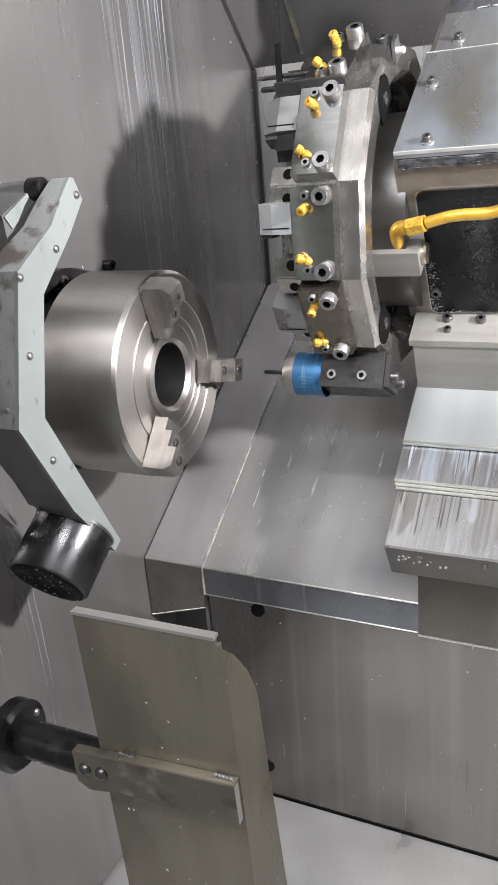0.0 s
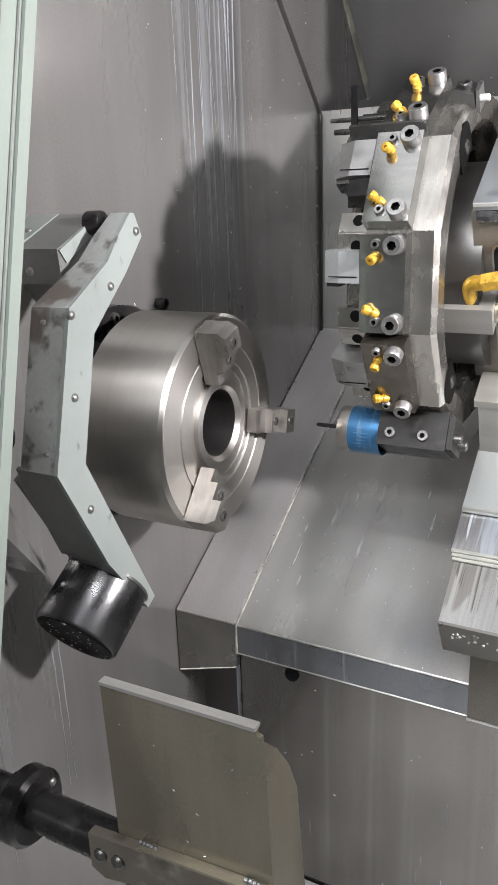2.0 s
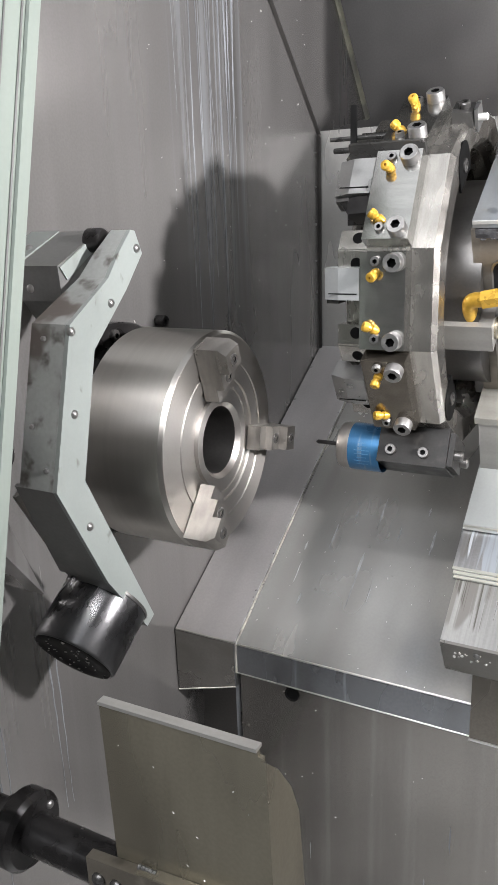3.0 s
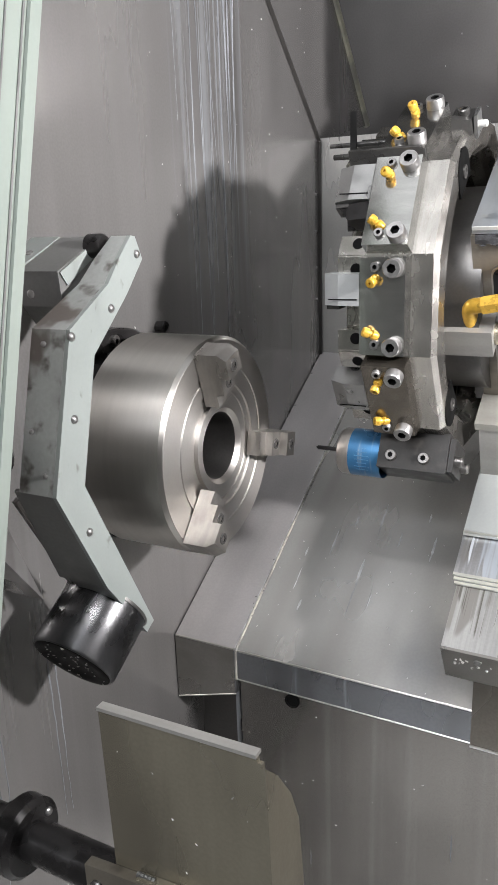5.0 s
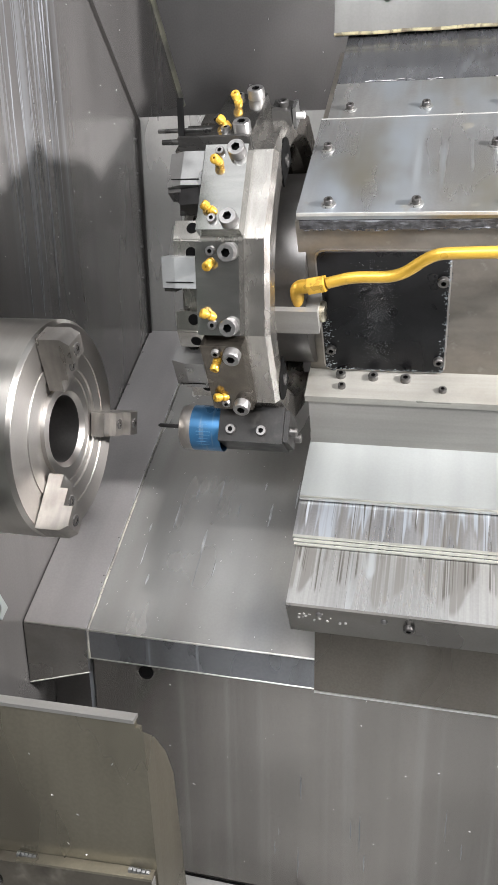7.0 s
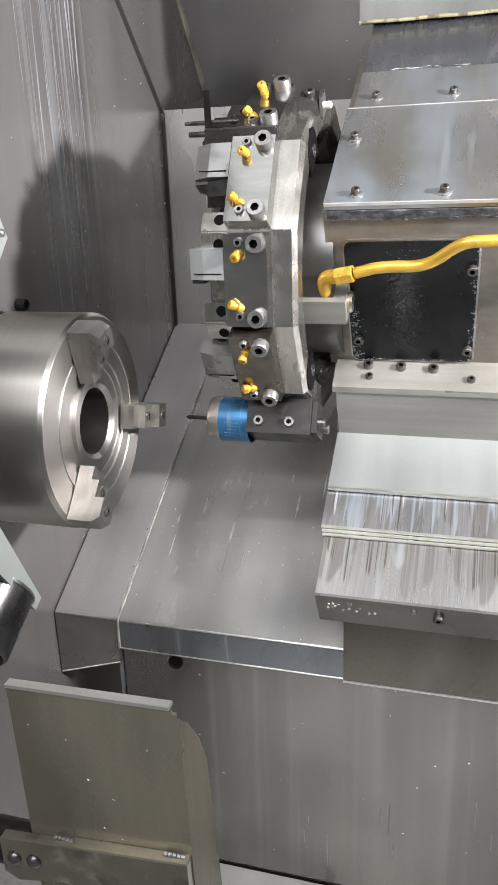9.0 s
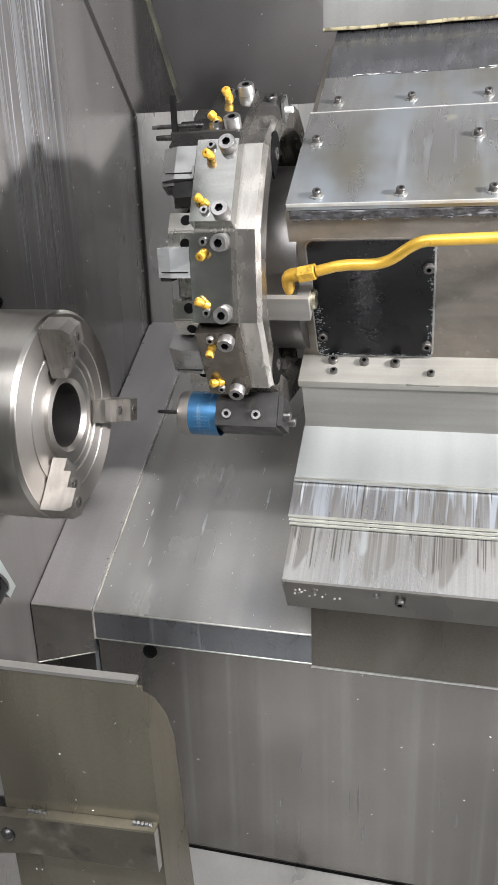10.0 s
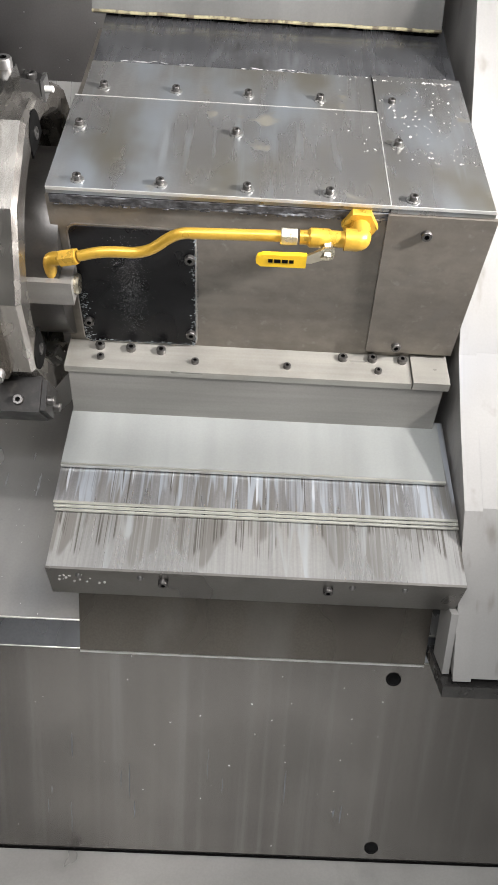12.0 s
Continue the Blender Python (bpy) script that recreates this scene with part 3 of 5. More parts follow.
flange = part("rear_flange", revolve([(0.0306, 0.03), (0.0306, 0.066), (0.0100, 0.069), (0.0098, 0.0835), (0.0085, 0.0850), (-0.0138, 0.0850), (-0.0138, 0.03)], (0, AXY, AXZ), X, 72), M_BLACK, chuck, "black spindle flange", smooth=True)
for k in range(6):
    a = radians(154 - 60 * k)
    shared("cap_screw", ME_CAP_SMALL, facing((0.0099, AXY + 0.0765 * math.cos(a), AXZ + 0.0765 * math.sin(a)), X), flange)


def jaw(angle):
    """A stepped top jaw that grips outwards."""
    prof = [(0.040, 0.1005), (0.040, 0.112), (0.050, 0.112), (0.050, 0.118), (0.063, 0.118), (0.063, 0.125), (0.0775, 0.125), (0.0815, 0.119), (0.0815, 0.1005)]
    bm = prism([Vector((a, r, -0.0095)) for r, a in prof], (0, 0, 0.019), 0.0012)
    m = Matrix.Translation((0, AXY, AXZ)) @ Matrix.Rotation(angle, 4, "X")
    bmesh.ops.transform(bm, matrix=m, verts=bm.verts)
    return bm


for k in range(3):
    ang = radians(108 - 120 * k)
    j = part("jaw", jaw(ang), M_JAW, chuck, smooth=True)
    for r in (0.0565, 0.0705):
        c = Vector((0.1185 if r < 0.06 else 0.1255, AXY + r * math.cos(ang), AXZ + r * math.sin(ang)))
        shared("jaw_screw", ME_CAP_SMALL, facing(c - Vector((0.004, 0, 0)), X), j)

# ---------------------------------------------------------------- chuck guard
guard = thing("chuck_guard", (0.05, -0.22, 0.31), "angular pale green chuck guard with grimy sheet sides", "guard")
OUT = [(-0.1640, 0.5842), (-0.1774, 0.5714), (-0.1906, 0.5562), (-0.2300, 0.533), (-0.2563, 0.4375), (-0.2180, 0.3615), (-0.1795, 0.3085)]
INN = [(-0.1705, 0.3135), (-0.2304, 0.4368), (-0.2098, 0.5148), (-0.1725, 0.5480), (-0.1530, 0.5690), (-0.1595, 0.5835)]
part("face_plate", prism([Vector((0.0740, y, z)) for y, z in OUT + INN], (0.003, 0, 0), 0.0006), M_PAINT, guard, "pale green painted face plate")
def side_sheet(outline, depths, m):
    """One folded side of the guard behind its face plate: a sheet 2.5 mm thick along an outline (y, z)."""
    front = [Vector((0.0738, y, z)) for y, z in outline]
    back = [p - Vector((d, 0, 0)) for p, d in zip(front, depths)]
    a, e = front[0], front[-1]
    nrm = Vector((0, -(e.z - a.z), e.y - a.y)).normalized()
    nrm = (nrm if nrm.y > 0 else -nrm) * 0.0025
    bm = bmesh.new()
    outer = [[bm.verts.new(p) for p in row] for row in (front, back)]
    inner = [[bm.verts.new(p + nrm) for p in row] for row in (front, back)]
    k = len(front)
    for i in range(k - 1):
        bm.faces.new((outer[0][i], outer[0][i + 1], outer[1][i + 1], outer[1][i]))
        bm.faces.new((inner[0][i + 1], inner[0][i], inner[1][i], inner[1][i + 1]))
        bm.faces.new((outer[0][i + 1], outer[0][i], inner[0][i], inner[0][i + 1]))
        bm.faces.new((outer[1][i], outer[1][i + 1], inner[1][i + 1], inner[1][i]))
    for i in (0, k - 1):
        bm.faces.new((outer[0][i], outer[1][i], inner[1][i], inner[0][i]))
    return part("side_sheet", bm, m, guard)


side_sheet(OUT[0:4], (0.012, 0.016, 0.020, 0.026), M_SIDE)
side_sheet(OUT[3:5], (0.026, 0.026), M_SIDE)
side_sheet(OUT[4:6], (0.030, 0.038), M_GREY)
side_sheet(OUT[5:7], (0.030, 0.012), M_GREY)
for y, z in ((-0.1594, 0.5725), (-0.1903, 0.541), (-0.2341, 0.4802), (-0.2306, 0.4063), (-0.1829, 0.3184), (-0.2295, 0.529)):
    shared("screw", ME_DOME, facing((0.077, y, z), X), guard)
for x, y, z in ((0.060, -0.2345, 0.525), (0.055, -0.2475, 0.474), (0.068, -0.2535, 0.4495)):
    shared("rivet", ME_RIVET, facing((x, y - 0.0005, z), (0, -0.97, 0.24)), guard)

part("rear_flange", prism([Vector((0.033, y, z)) for y, z in ((-0.2370, 0.4320), (-0.1868, 0.3442), (-0.2030, 0.3440), (-0.2490, 0.4263))], (0.003, 0, 0), 0.0006), M_STEEL, guard)
shared("screw", ME_DOME, facing((0.036, -0.2190, 0.3740), X), guard)
block = thing("guard_bracket", (0.02, -0.18, 0.53), "grey painted steel bracket behind the chuck guard", "bracket")
part("housing", prism([Vector((0.0115, y, z)) for y, z in ((-0.1993, 0.5643), (-0.1975, 0.5420), (-0.185, 0.525), (-0.150, 0.560), (-0.1550, 0.5840))], (0.0335, 0, 0), 0.0015), M_GREY, block)
# Side chamfer in a paler colour than the housing.
part("edge_strip", prism([Vector((0.0452, y, z)) for y, z in ((-0.1985, 0.5635), (-0.1525, 0.5855), (-0.1485, 0.5800), (-0.1925, 0.5552))], (0.0012, 0, 0), 0.0003), M_PAINT, block, "pale edge strip")
part("knob", revolve([(0, 0.0080), (0.010, 0.0080), (0.012, 0.0066), (0.012, 0)], (0.044, -0.1640, 0.5780), X, 24), M_BLACK, block, smooth=True)
part("gusset", hull8([(-0.0135, -0.196, 0.5640), (0.0108, -0.1955, 0.5640), (0.0108, -0.155, 0.5815), (-0.0135, -0.155, 0.5815), (-0.0135, -0.196, 0.5670), (0.0108, -0.1955, 0.5670), (0.0108, -0.155, 0.5845), (-0.0135, -0.155, 0.5845)], 0.0006), M_PAINT, block, "pale painted gusset plate")
shared("screw", ME_DOME, facing((0.0035, -0.178, 0.5745), (0, -0.4, 0.9)), block)
shared("screw", ME_DOME, facing((0.020, -0.1982, 0.5500), (0, -1, -0.1)), block)
headstock = thing("headstock_cover", (0.0, -0.30, 0.3), "rounded grey headstock cover beside the guard", "cover")
part("plate", prism([Vector((WX, y, z)) for y, z in ((-0.225, 0.345), (-0.285, 0.43), (-0.34, 0.45), (-0.34, 0.60), (-0.28, 0.62), (-0.245, 0.53), (-0.262, 0.44))], (0.040, 0, 0), 0.004), M_WALL, headstock)
part("knob", revolve([(0, 0.011), (0.022, 0.011), (0.025, 0.008), (0.025, 0)], (0.026, -0.268, 0.4605), X, 24), M_BLACK, headstock, smooth=True)

motor = thing("black_cylinder", (0.05, -0.20, 0.31), "glossy black steel cylinder below the chuck guard", "cylinder")
AX = Vector((-0.020, -0.835, -0.550))
EN = Vector((0.050, -0.2300, 0.3050))
part("barrel", revolve([(-0.047, 0), (-0.047, 0.030), (-0.046, 0.0312), (-0.002, 0.0312), (0, 0.0300), (0, 0.0285)], EN, AX, 48), M_MOTOR, motor, smooth=True)
cap = part("end_cap", revolve([(-0.0020, 0.0290), (0.0004, 0.0288), (0.0006, 0.0280), (0.0006, 0.0200), (0.0003, 0.0195), (0.0003, 0)], EN, AX, 40), M_CAP, motor, "black end cap", smooth=True)
rng = random.Random(8)
bm = bmesh.new()
for i in range(46):
    r, a = 0.0275 * math.sqrt(rng.random()), rng.uniform(0, 6.28)
    c = Matrix.Translation(EN) @ frame_of(AX) @ Vector((r * math.cos(a), r * math.sin(a), 0.0008))
    bmesh.ops.create_icosphere(bm, subdivisions=1, radius=rng.uniform(0.0003, 0.0009), matrix=Matrix.Translation(c) @ Matrix.Diagonal((1.6, 0.7, 0.5, 1)))
part("stuck_chips", bm, M_CHIP, cap, "bright chips stuck to the cap")
part("top_rim", revolve([(-0.0485, 0.0295), (-0.0485, 0.0318), (-0.0462, 0.0318), (-0.0462, 0.0300)], EN, AX, 40), M_OILY, motor, smooth=True)

# ---------------------------------------------------------------- parts catcher
catch = thing("parts_catcher", (0.15, -0.315, 0.12), "dirty bent sheet chute of the parts catcher on a black rod", "parts catcher")
part("sheet", prism([Vector((x, -0.3155, z)) for x, z in ((0.1450, 0.3520), (0.2370, 0.3538), (0.2370, 0.3515), (0.2395, 0.3515), (0.2445, 0.13), (0.150, 0.10))], (0, 0.0025, 0), 0.0004), M_FLAP, catch)
part("top_lip", hull8([(0.1445, -0.3162, 0.3521), (0.2366, -0.3162, 0.3539), (0.2366, -0.3105, 0.3539), (0.1445, -0.3105, 0.3521), (0.1445, -0.3162, 0.3541), (0.2366, -0.3162, 0.3559), (0.2366, -0.3105, 0.3559), (0.1445, -0.3105, 0.3541)], 0.0005), M_BASE, catch, "bright upper edge")
part("flange", prism([Vector((0.2388, -0.3158, 0.3500)), Vector((0.2390, -0.304, 0.3380)), Vector((0.2396, -0.291, 0.3180)), Vector((0.2404, -0.284, 0.298)), Vector((0.2450, -0.275, 0.13)), Vector((0.2440, -0.3158, 0.13))], (0.0025, 0, 0), 0.0004), M_FLAP, catch)
bar = part("clamp_bar", prism([Vector((x, -0.3222, z)) for x, z in ((0.1300, 0.2535), (0.2425, 0.2620), (0.2432, 0.2350), (0.1630, 0.2300), (0.1390, 0.2250), (0.1302, 0.2295))], (0, 0.0065, 0), 0.0008), M_BAR, catch, "dark dirty clamp bar")
# Light on the bar's top face and end, put into lighter strips.
part("worn_highlight_edge", hull8([(0.1640, -0.3222, 0.2562), (0.2424, -0.3222, 0.2621), (0.2424, -0.3158, 0.2621), (0.1640, -0.3158, 0.2562), (0.1640, -0.3218, 0.2572), (0.2424, -0.3218, 0.2631), (0.2424, -0.3158, 0.2636), (0.1640, -0.3158, 0.2577)], 0.0003), M_FLAP, bar, "bright upper edge")
part("end_edge", hull8([(0.2433, -0.3223, 0.2352), (0.2437, -0.3223, 0.2352), (0.2437, -0.3180, 0.2352), (0.2433, -0.3180, 0.2352), (0.2426, -0.3223, 0.2618), (0.2430, -0.3223, 0.2618), (0.2430, -0.3180, 0.2618), (0.2426, -0.3180, 0.2618)]), M_BASE, bar)
for x in (0.1380, 0.1503):
    shared("screw", ME_STUD, facing((x, -0.3222, 0.2410 + (x - 0.1275) * 0.05), (0, -1, 0)), bar)
for x in (0.1640, 0.2295):
    bm = bmesh.new()
    for k in range(5):
        b2 = revolve([(-0.0018, 0), (-0.0009, 0.0018), (0.0009, 0.0018), (0.0018, 0)], (x + 0.0024 * k, -0.3178, 0.2545 + (x - 0.13) * 0.08), X, 8)
        me = bpy.data.meshes.new("tmp")
        b2.to_mesh(me)
        b2.free()
        bm.from_mesh(me)
        bpy.data.meshes.remove(me)
    part("weld_bead", bm, M_TOOL, bar, smooth=True)
part("rod", revolve([(-0.0138, 0), (-0.0138, 0.0125), (0.1500, 0.0125), (0.1510, 0)], (0, -0.309, 0.2375), X, 32), M_BLACK, catch, smooth=True)
ring = part("collar", revolve([(0.058, 0.0125), (0.058, 0.017), (0.064, 0.0175), (0.066, 0.024), (0.076, 0.024), (0.079, 0.021), (0.079, 0.0125)], (0, -0.309, 0.2375), X, 40), M_BLACK, catch, smooth=True)
a = radians(35)
shared("set_screw", ME_DOME, facing((0.0790, -0.309 + 0.0168 * math.cos(a), 0.2375 + 0.0168 * math.sin(a)), X), ring)

# ---------------------------------------------------------------- turret
TX, TU, TN = CARX, 0.3741 + CARU, 0.4114
TC = S(0, TU, TN)                       # the turret's axis
STEP = radians(30)


def T(x, r, side, q):
    """A place on the turret: along its axis, out from it, and sideways, at the station angle q."""
    out, tan = Vector((0, -math.cos(q), math.sin(q))), Vector((0, math.sin(q), math.cos(q)))
    return Vector((TX + x, TC.y, TC.z)) + out * r + tan * side


turret = thing("tool_turret", (0.2, TC.y, TC.z - 0.135), "twelve-station milled steel tool turret disc", "turret")
APO = 0.1305                             # flat to axis


def turret_disc():
    bm = bmesh.new()
    k, fine = 12, 8
    seg = k * fine

    def ring(x, rr, poly):
        out = []
        for i in range(seg):
            a = 2 * math.pi * i / seg + STEP / 2
            loc = ((a + STEP / 2) % STEP) - STEP / 2
            r = rr / math.cos(loc) if poly else rr
            out.append(bm.verts.new(Vector((TX + x, TC.y - r * math.cos(a), TC.z + r * math.sin(a)))))
        return out

    rings = [ring(0.1640, 0.060, False), ring(0.1640, APO - 0.026, True), ring(0.1655, APO - 0.024, True), ring(0.1885, APO - 0.024, True), ring(0.1886, APO, True), ring(0.2350, APO, True),
             ring(0.2385, APO - 0.0035, True), ring(0.2385, 0.111, False), ring(0.2300, 0.104, False), ring(0.2200, 0.100, False), ring(0.2200, 0.060, False)]
    for a, b in zip(rings, rings[1:] + rings[:1]):
        for i in range(seg):
            bm.faces.new((a[i], a[(i + 1) % seg], b[(i + 1) % seg], b[i]))
    return bm


part("disc", turret_disc(), M_MILLED, turret)
part("hub", revolve([(0.150, 0), (0.150, 0.045), (0.165, 0.06), (0.2225, 0.06), (0.2225, 0.080), (0.256, 0.080), (0.256, 0)], (TX, TC.y, TC.z), X, 64), M_HUB, turret, "dark oiled steel hub", smooth=True)


def lug(q, s, out):
    """A raised lug of the disc's front rim beside a tool slot, with its tapped hole."""
    a, b, e = 0.0185 * s, 0.0346 * s, 0.0330 * s
    lo, hi = APO - 0.030, APO - 0.0045
    pts = [T(0.1655, lo, a, q), T(0.1884, lo, a, q), T(0.1884, lo, e * 0.8, q), T(0.1655, lo, e * 0.8, q),
           T(0.1655, hi, a, q), T(0.1884, hi, a, q), T(0.1884, hi, b, q), T(0.1655, hi, b, q)]
    body = part("rim_lug", hull8(pts, 0.0006), M_MILLED, turret)
    # A flush black disc; the hole's shade is its colour.
    part("tapped_hole", revolve([(0.0003, 0), (0.0003, 0.0042), (-0.003, 0.0042)], T(0.1790, hi, 0.0245 * s, q), out, 16), M_DARK, body)
    return body


def clamp_block(q, m, label=""):
    """The clamp of one station with its two cap screws and two coolant jets."""
    h0, h1 = APO - 0.0004, APO + 0.0105
    w0, w1 = 0.0342, 0.0332
    pts = [T(0.188, h0, -w0, q), T(0.2202, h0, -w0, q), T(0.2202, h0, w0, q), T(0.188, h0, w0, q), T(0.187, h1, -w1, q), T(0.219, h1, -w1, q), T(0.219, h1, w1, q), T(0.187, h1, w1, q)]
    b = part("clamp_block", hull8(pts, 0.0007), m, turret, label)
    out = Vector((0, -math.cos(q), math.sin(q)))
    tan = Vector((0, math.sin(q), math.cos(q)))
    for s in (-1, 1):
        shared("cap_screw", ME_CAP, facing(T(0.2115, h1, 0.0265 * s, q), out, 0.3 * s), b)
        shared("set_screw", ME_GRUB, facing(T(0.1985, h1 - 0.001, (0.0272 if s > 0 else 0.0255) * s, q), out), b, "small bright set screw")
        foot = T(0.1985, h1, 0.0195 * s, q)
        way = (out * (0.55 if s < 0 else 0.9) + Vector((-0.7 if s < 0 else -0.12, 0, 0)) + tan * (0.35 if s < 0 else -0.3)).normalized()
        n = part("coolant_jet", revolve([(-0.002, 0), (-0.002, 0.0028), (0.0008, 0.0034), (0.0026, 0.0033), (0.0034, 0.0024), (0.0042, 0.0025), (0.0050, 0.0034), (0.0084, 0.0036), (0.0094, 0.0031), (0.0097, 0.0022), (0.0096, 0.0010), (0.0080, 0.0010), (0.0080, 0)], foot, way, 18), M_BRASS, b, "yellow brass coolant jet", smooth=True)
    for s in (-1, 1):
        lug(q, s, out)
    return b


# This station's block is darker and browner than the others.
clamp_block(-STEP, M_DARK_BROWN, "clamp block in darker brown steel")
for k in (0, 1, 2):
    clamp_block(STEP * k, M_BLOCK)


def turning_tool(q, mid, half, m):
    """A square-shank turning tool that sticks out past the disc towards the chuck."""
    tool = thing("turning_tool", T(0.16, APO - 0.01, mid, q), "grey steel turning tool held in the turret", "cutting tool", "tools in the turret")
    pts = [T(x, r, mid - half, q) for x, r in ((0.1866, APO - 0.009), (0.160, APO - 0.009), (0.160, APO + 0.007), (0.171, APO + 0.0105), (0.1866, APO + 0.0105))]
    off = T(0, 0, half, q) - T(0, 0, -half, q)
    part("holder", prism(pts, off, 0.0008), m, tool)
    low = mid - half
    part("clamp_seam", prism([T(0.164, APO + 0.0107, low + 0.004, q), T(0.1850, APO + 0.0107, low + 0.004, q), T(0.1850, APO + 0.0107, low + 0.0048, q), T(0.164, APO + 0.0107, low + 0.0048, q)], T(0, 0.0003, 0, q) - T(0, 0, 0, q)), M_DARK, tool)
    if q > 0:
        # Black wedge: the insert pocket, and the shade on the holder's underside.
        part("shaded_underside_pocket", hull8([T(0.1650, APO - 0.014, low - 0.011, q), T(0.1862, APO - 0.014, low - 0.011, q), T(0.1862, APO - 0.014, low - 0.0004, q), T(0.1640, APO - 0.014, low - 0.0004, q),
                                     T(0.1700, APO + 0.002, low - 0.011, q), T(0.1862, APO + 0.004, low - 0.011, q), T(0.1862, APO + 0.0085, low - 0.0004, q), T(0.1610, APO + 0.0040, low - 0.0004, q)], 0.0006), M_BLACK, tool, "black wedge, insert pocket and shaded underside in one")
    part("insert_seat", hull8([T(0.1605, APO - 0.008, low - 0.003, q), T(0.1700, APO - 0.008, low - 0.003, q), T(0.1700, APO - 0.008, low + 0.001, q), T(0.1605, APO - 0.008, low + 0.001, q),
                               T(0.1605, APO + 0.005, low - 0.003, q), T(0.1700, APO + 0.006, low - 0.003, q), T(0.1700, APO + 0.006, low + 0.001, q), T(0.1605, APO + 0.005, low + 0.001, q)], 0.0006), M_OILY, tool, "dark insert seat")
    return tool


turning_tool(-STEP, 0.002, 0.0125, M_TOOL)
turning_tool(0.0, 0.0115, 0.0110, M_SATIN)
turning_tool(STEP, 0.0150, 0.0135, M_TOOL)

# boring and drilling holders
q = -2 * STEP
holder = thing("drill_holder", T(0.2, APO, 0, q), "blue collet sleeve with a short drill in a black steel holder", "tool holder", "tools in the turret")
bm = hull8([T(0.186, APO - 0.001, -0.021, q), T(0.2405, APO - 0.001, -0.021, q), T(0.2405, APO - 0.001, 0.021, q), T(0.186, APO - 0.001, 0.021, q),
            T(0.186, APO + 0.030, -0.017, q), T(0.2405, APO + 0.030, -0.017, q), T(0.2405, APO + 0.030, 0.019, q), T(0.186, APO + 0.030, 0.019, q)], 0.0015)
hb = part("holder_block", bm, M_HOLDER, holder, "dark oily steel holder")
DC = T(0, APO + 0.016, 0.0, q)
for x in (0.1965, 0.2225):
    shared("set_screw", ME_CAP_SMALL, facing(T(x, APO + 0.020, 0.0185, q), T(0, 0.05, 1, q) - T(0, 0, 0, q)), hb)
part("end_plate", hull8([T(0.2407, APO + 0.002, -0.018, q), T(0.2450, APO + 0.002, -0.018, q), T(0.2450, APO + 0.002, 0.019, q), T(0.2407, APO + 0.002, 0.019, q),
                         T(0.2407, APO + 0.028, -0.015, q), T(0.2450, APO + 0.028, -0.015, q), T(0.2450, APO + 0.028, 0.018, q), T(0.2407, APO + 0.028, 0.018, q)], 0.0006), M_HOLDER, hb)
part("sleeve", revolve([(0.160, 0.0195), (0.1862, 0.0195)], (DC.x, DC.y, DC.z), X, 40), M_BLUE, holder, "scratched blue sleeve", smooth=True)
for k in range(7):
    a = radians(-28 + 9 * k)
    way = Vector((0, -math.cos(a), math.sin(a)))
    c = Vector((DC.x + 0.1720, DC.y, DC.z)) + way * 0.01965
    side = way.cross(Vector((1, 0, 0))) * 0.00035
    l = (0.0050, 0.0062, 0.0040, 0.0058, 0.0062, 0.0046, 0.0030)[k]
    part("print_bar", prism([c + Vector((-l, 0, 0)) - side, c + Vector((l, 0, 0)) - side, c + Vector((l, 0, 0)) + side, c + Vector((-l, 0, 0)) + side], way * 0.0002), M_PRINT, holder)
part("nose", revolve([(0.1490, 0), (0.1490, 0.012), (0.1500, 0.0180), (0.1520, 0.0192), (0.1600, 0.0195)], (DC.x, DC.y, DC.z), X, 40), M_JAW, holder, "bright collet nose", smooth=True)
part("drill", revolve([(0.1245, 0), (0.127, 0.0018), (0.150, 0.0018), (0.150, 0)], (DC.x, DC.y, DC.z), X, 10), M_BLACK, holder, smooth=True)
for s in (-0.012, 0.012):
    part("end_screw", revolve([(0.2450, 0.0042), (0.250, 0.0042), (0.251, 0.0032), (0.251, 0)], T(0, APO + 0.018, s, q), X, 12), M_SCREW, holder, smooth=True)

q = 2 * STEP
boring = thing("boring_bar", T(0.15, APO, 0, q), "long thin steel boring bar beside its clamp", "cutting tool", "tools in the turret")
part("bar", revolve([(0.143, 0), (0.143, 0.0020), (0.196, 0.0030), (0.196, 0)], T(0, APO - 0.003, -0.014, q), X, 16), M_OILY, boring, smooth=True)
part("block", hull8([T(0.158, APO - 0.02, -0.030, q), T(0.190, APO - 0.02, -0.030, q), T(0.190, APO - 0.02, 0.010, q), T(0.158, APO - 0.02, 0.010, q),
                     T(0.158, APO - 0.002, -0.030, q), T(0.190, APO - 0.002, -0.030, q), T(0.190, APO - 0.002, 0.010, q), T(0.158, APO - 0.002, 0.010, q)], 0.0008), M_BLOCK, boring)

part("rod", revolve([(0.140, 0), (0.140, 0.0015), (0.196, 0.0024), (0.196, 0)], T(0, APO + 0.004, -0.010, q), X, 12), M_OILY, boring, smooth=True)
sc = T(0.1600, APO + 0.002, -0.016, q)
part("scale_strip", box(sc.x - 0.0024, sc.x + 0.0024, sc.y - 0.0008, sc.y + 0.0008, sc.z - 0.006, sc.z + 0.027, 0.0004), M_CAP, boring, "thin notched black strip")
stop = thing("tool_stop", T(0.23, APO + 0.01, 0, q), "small steel stop plate with a white plug", "bracket", "tools in the turret")
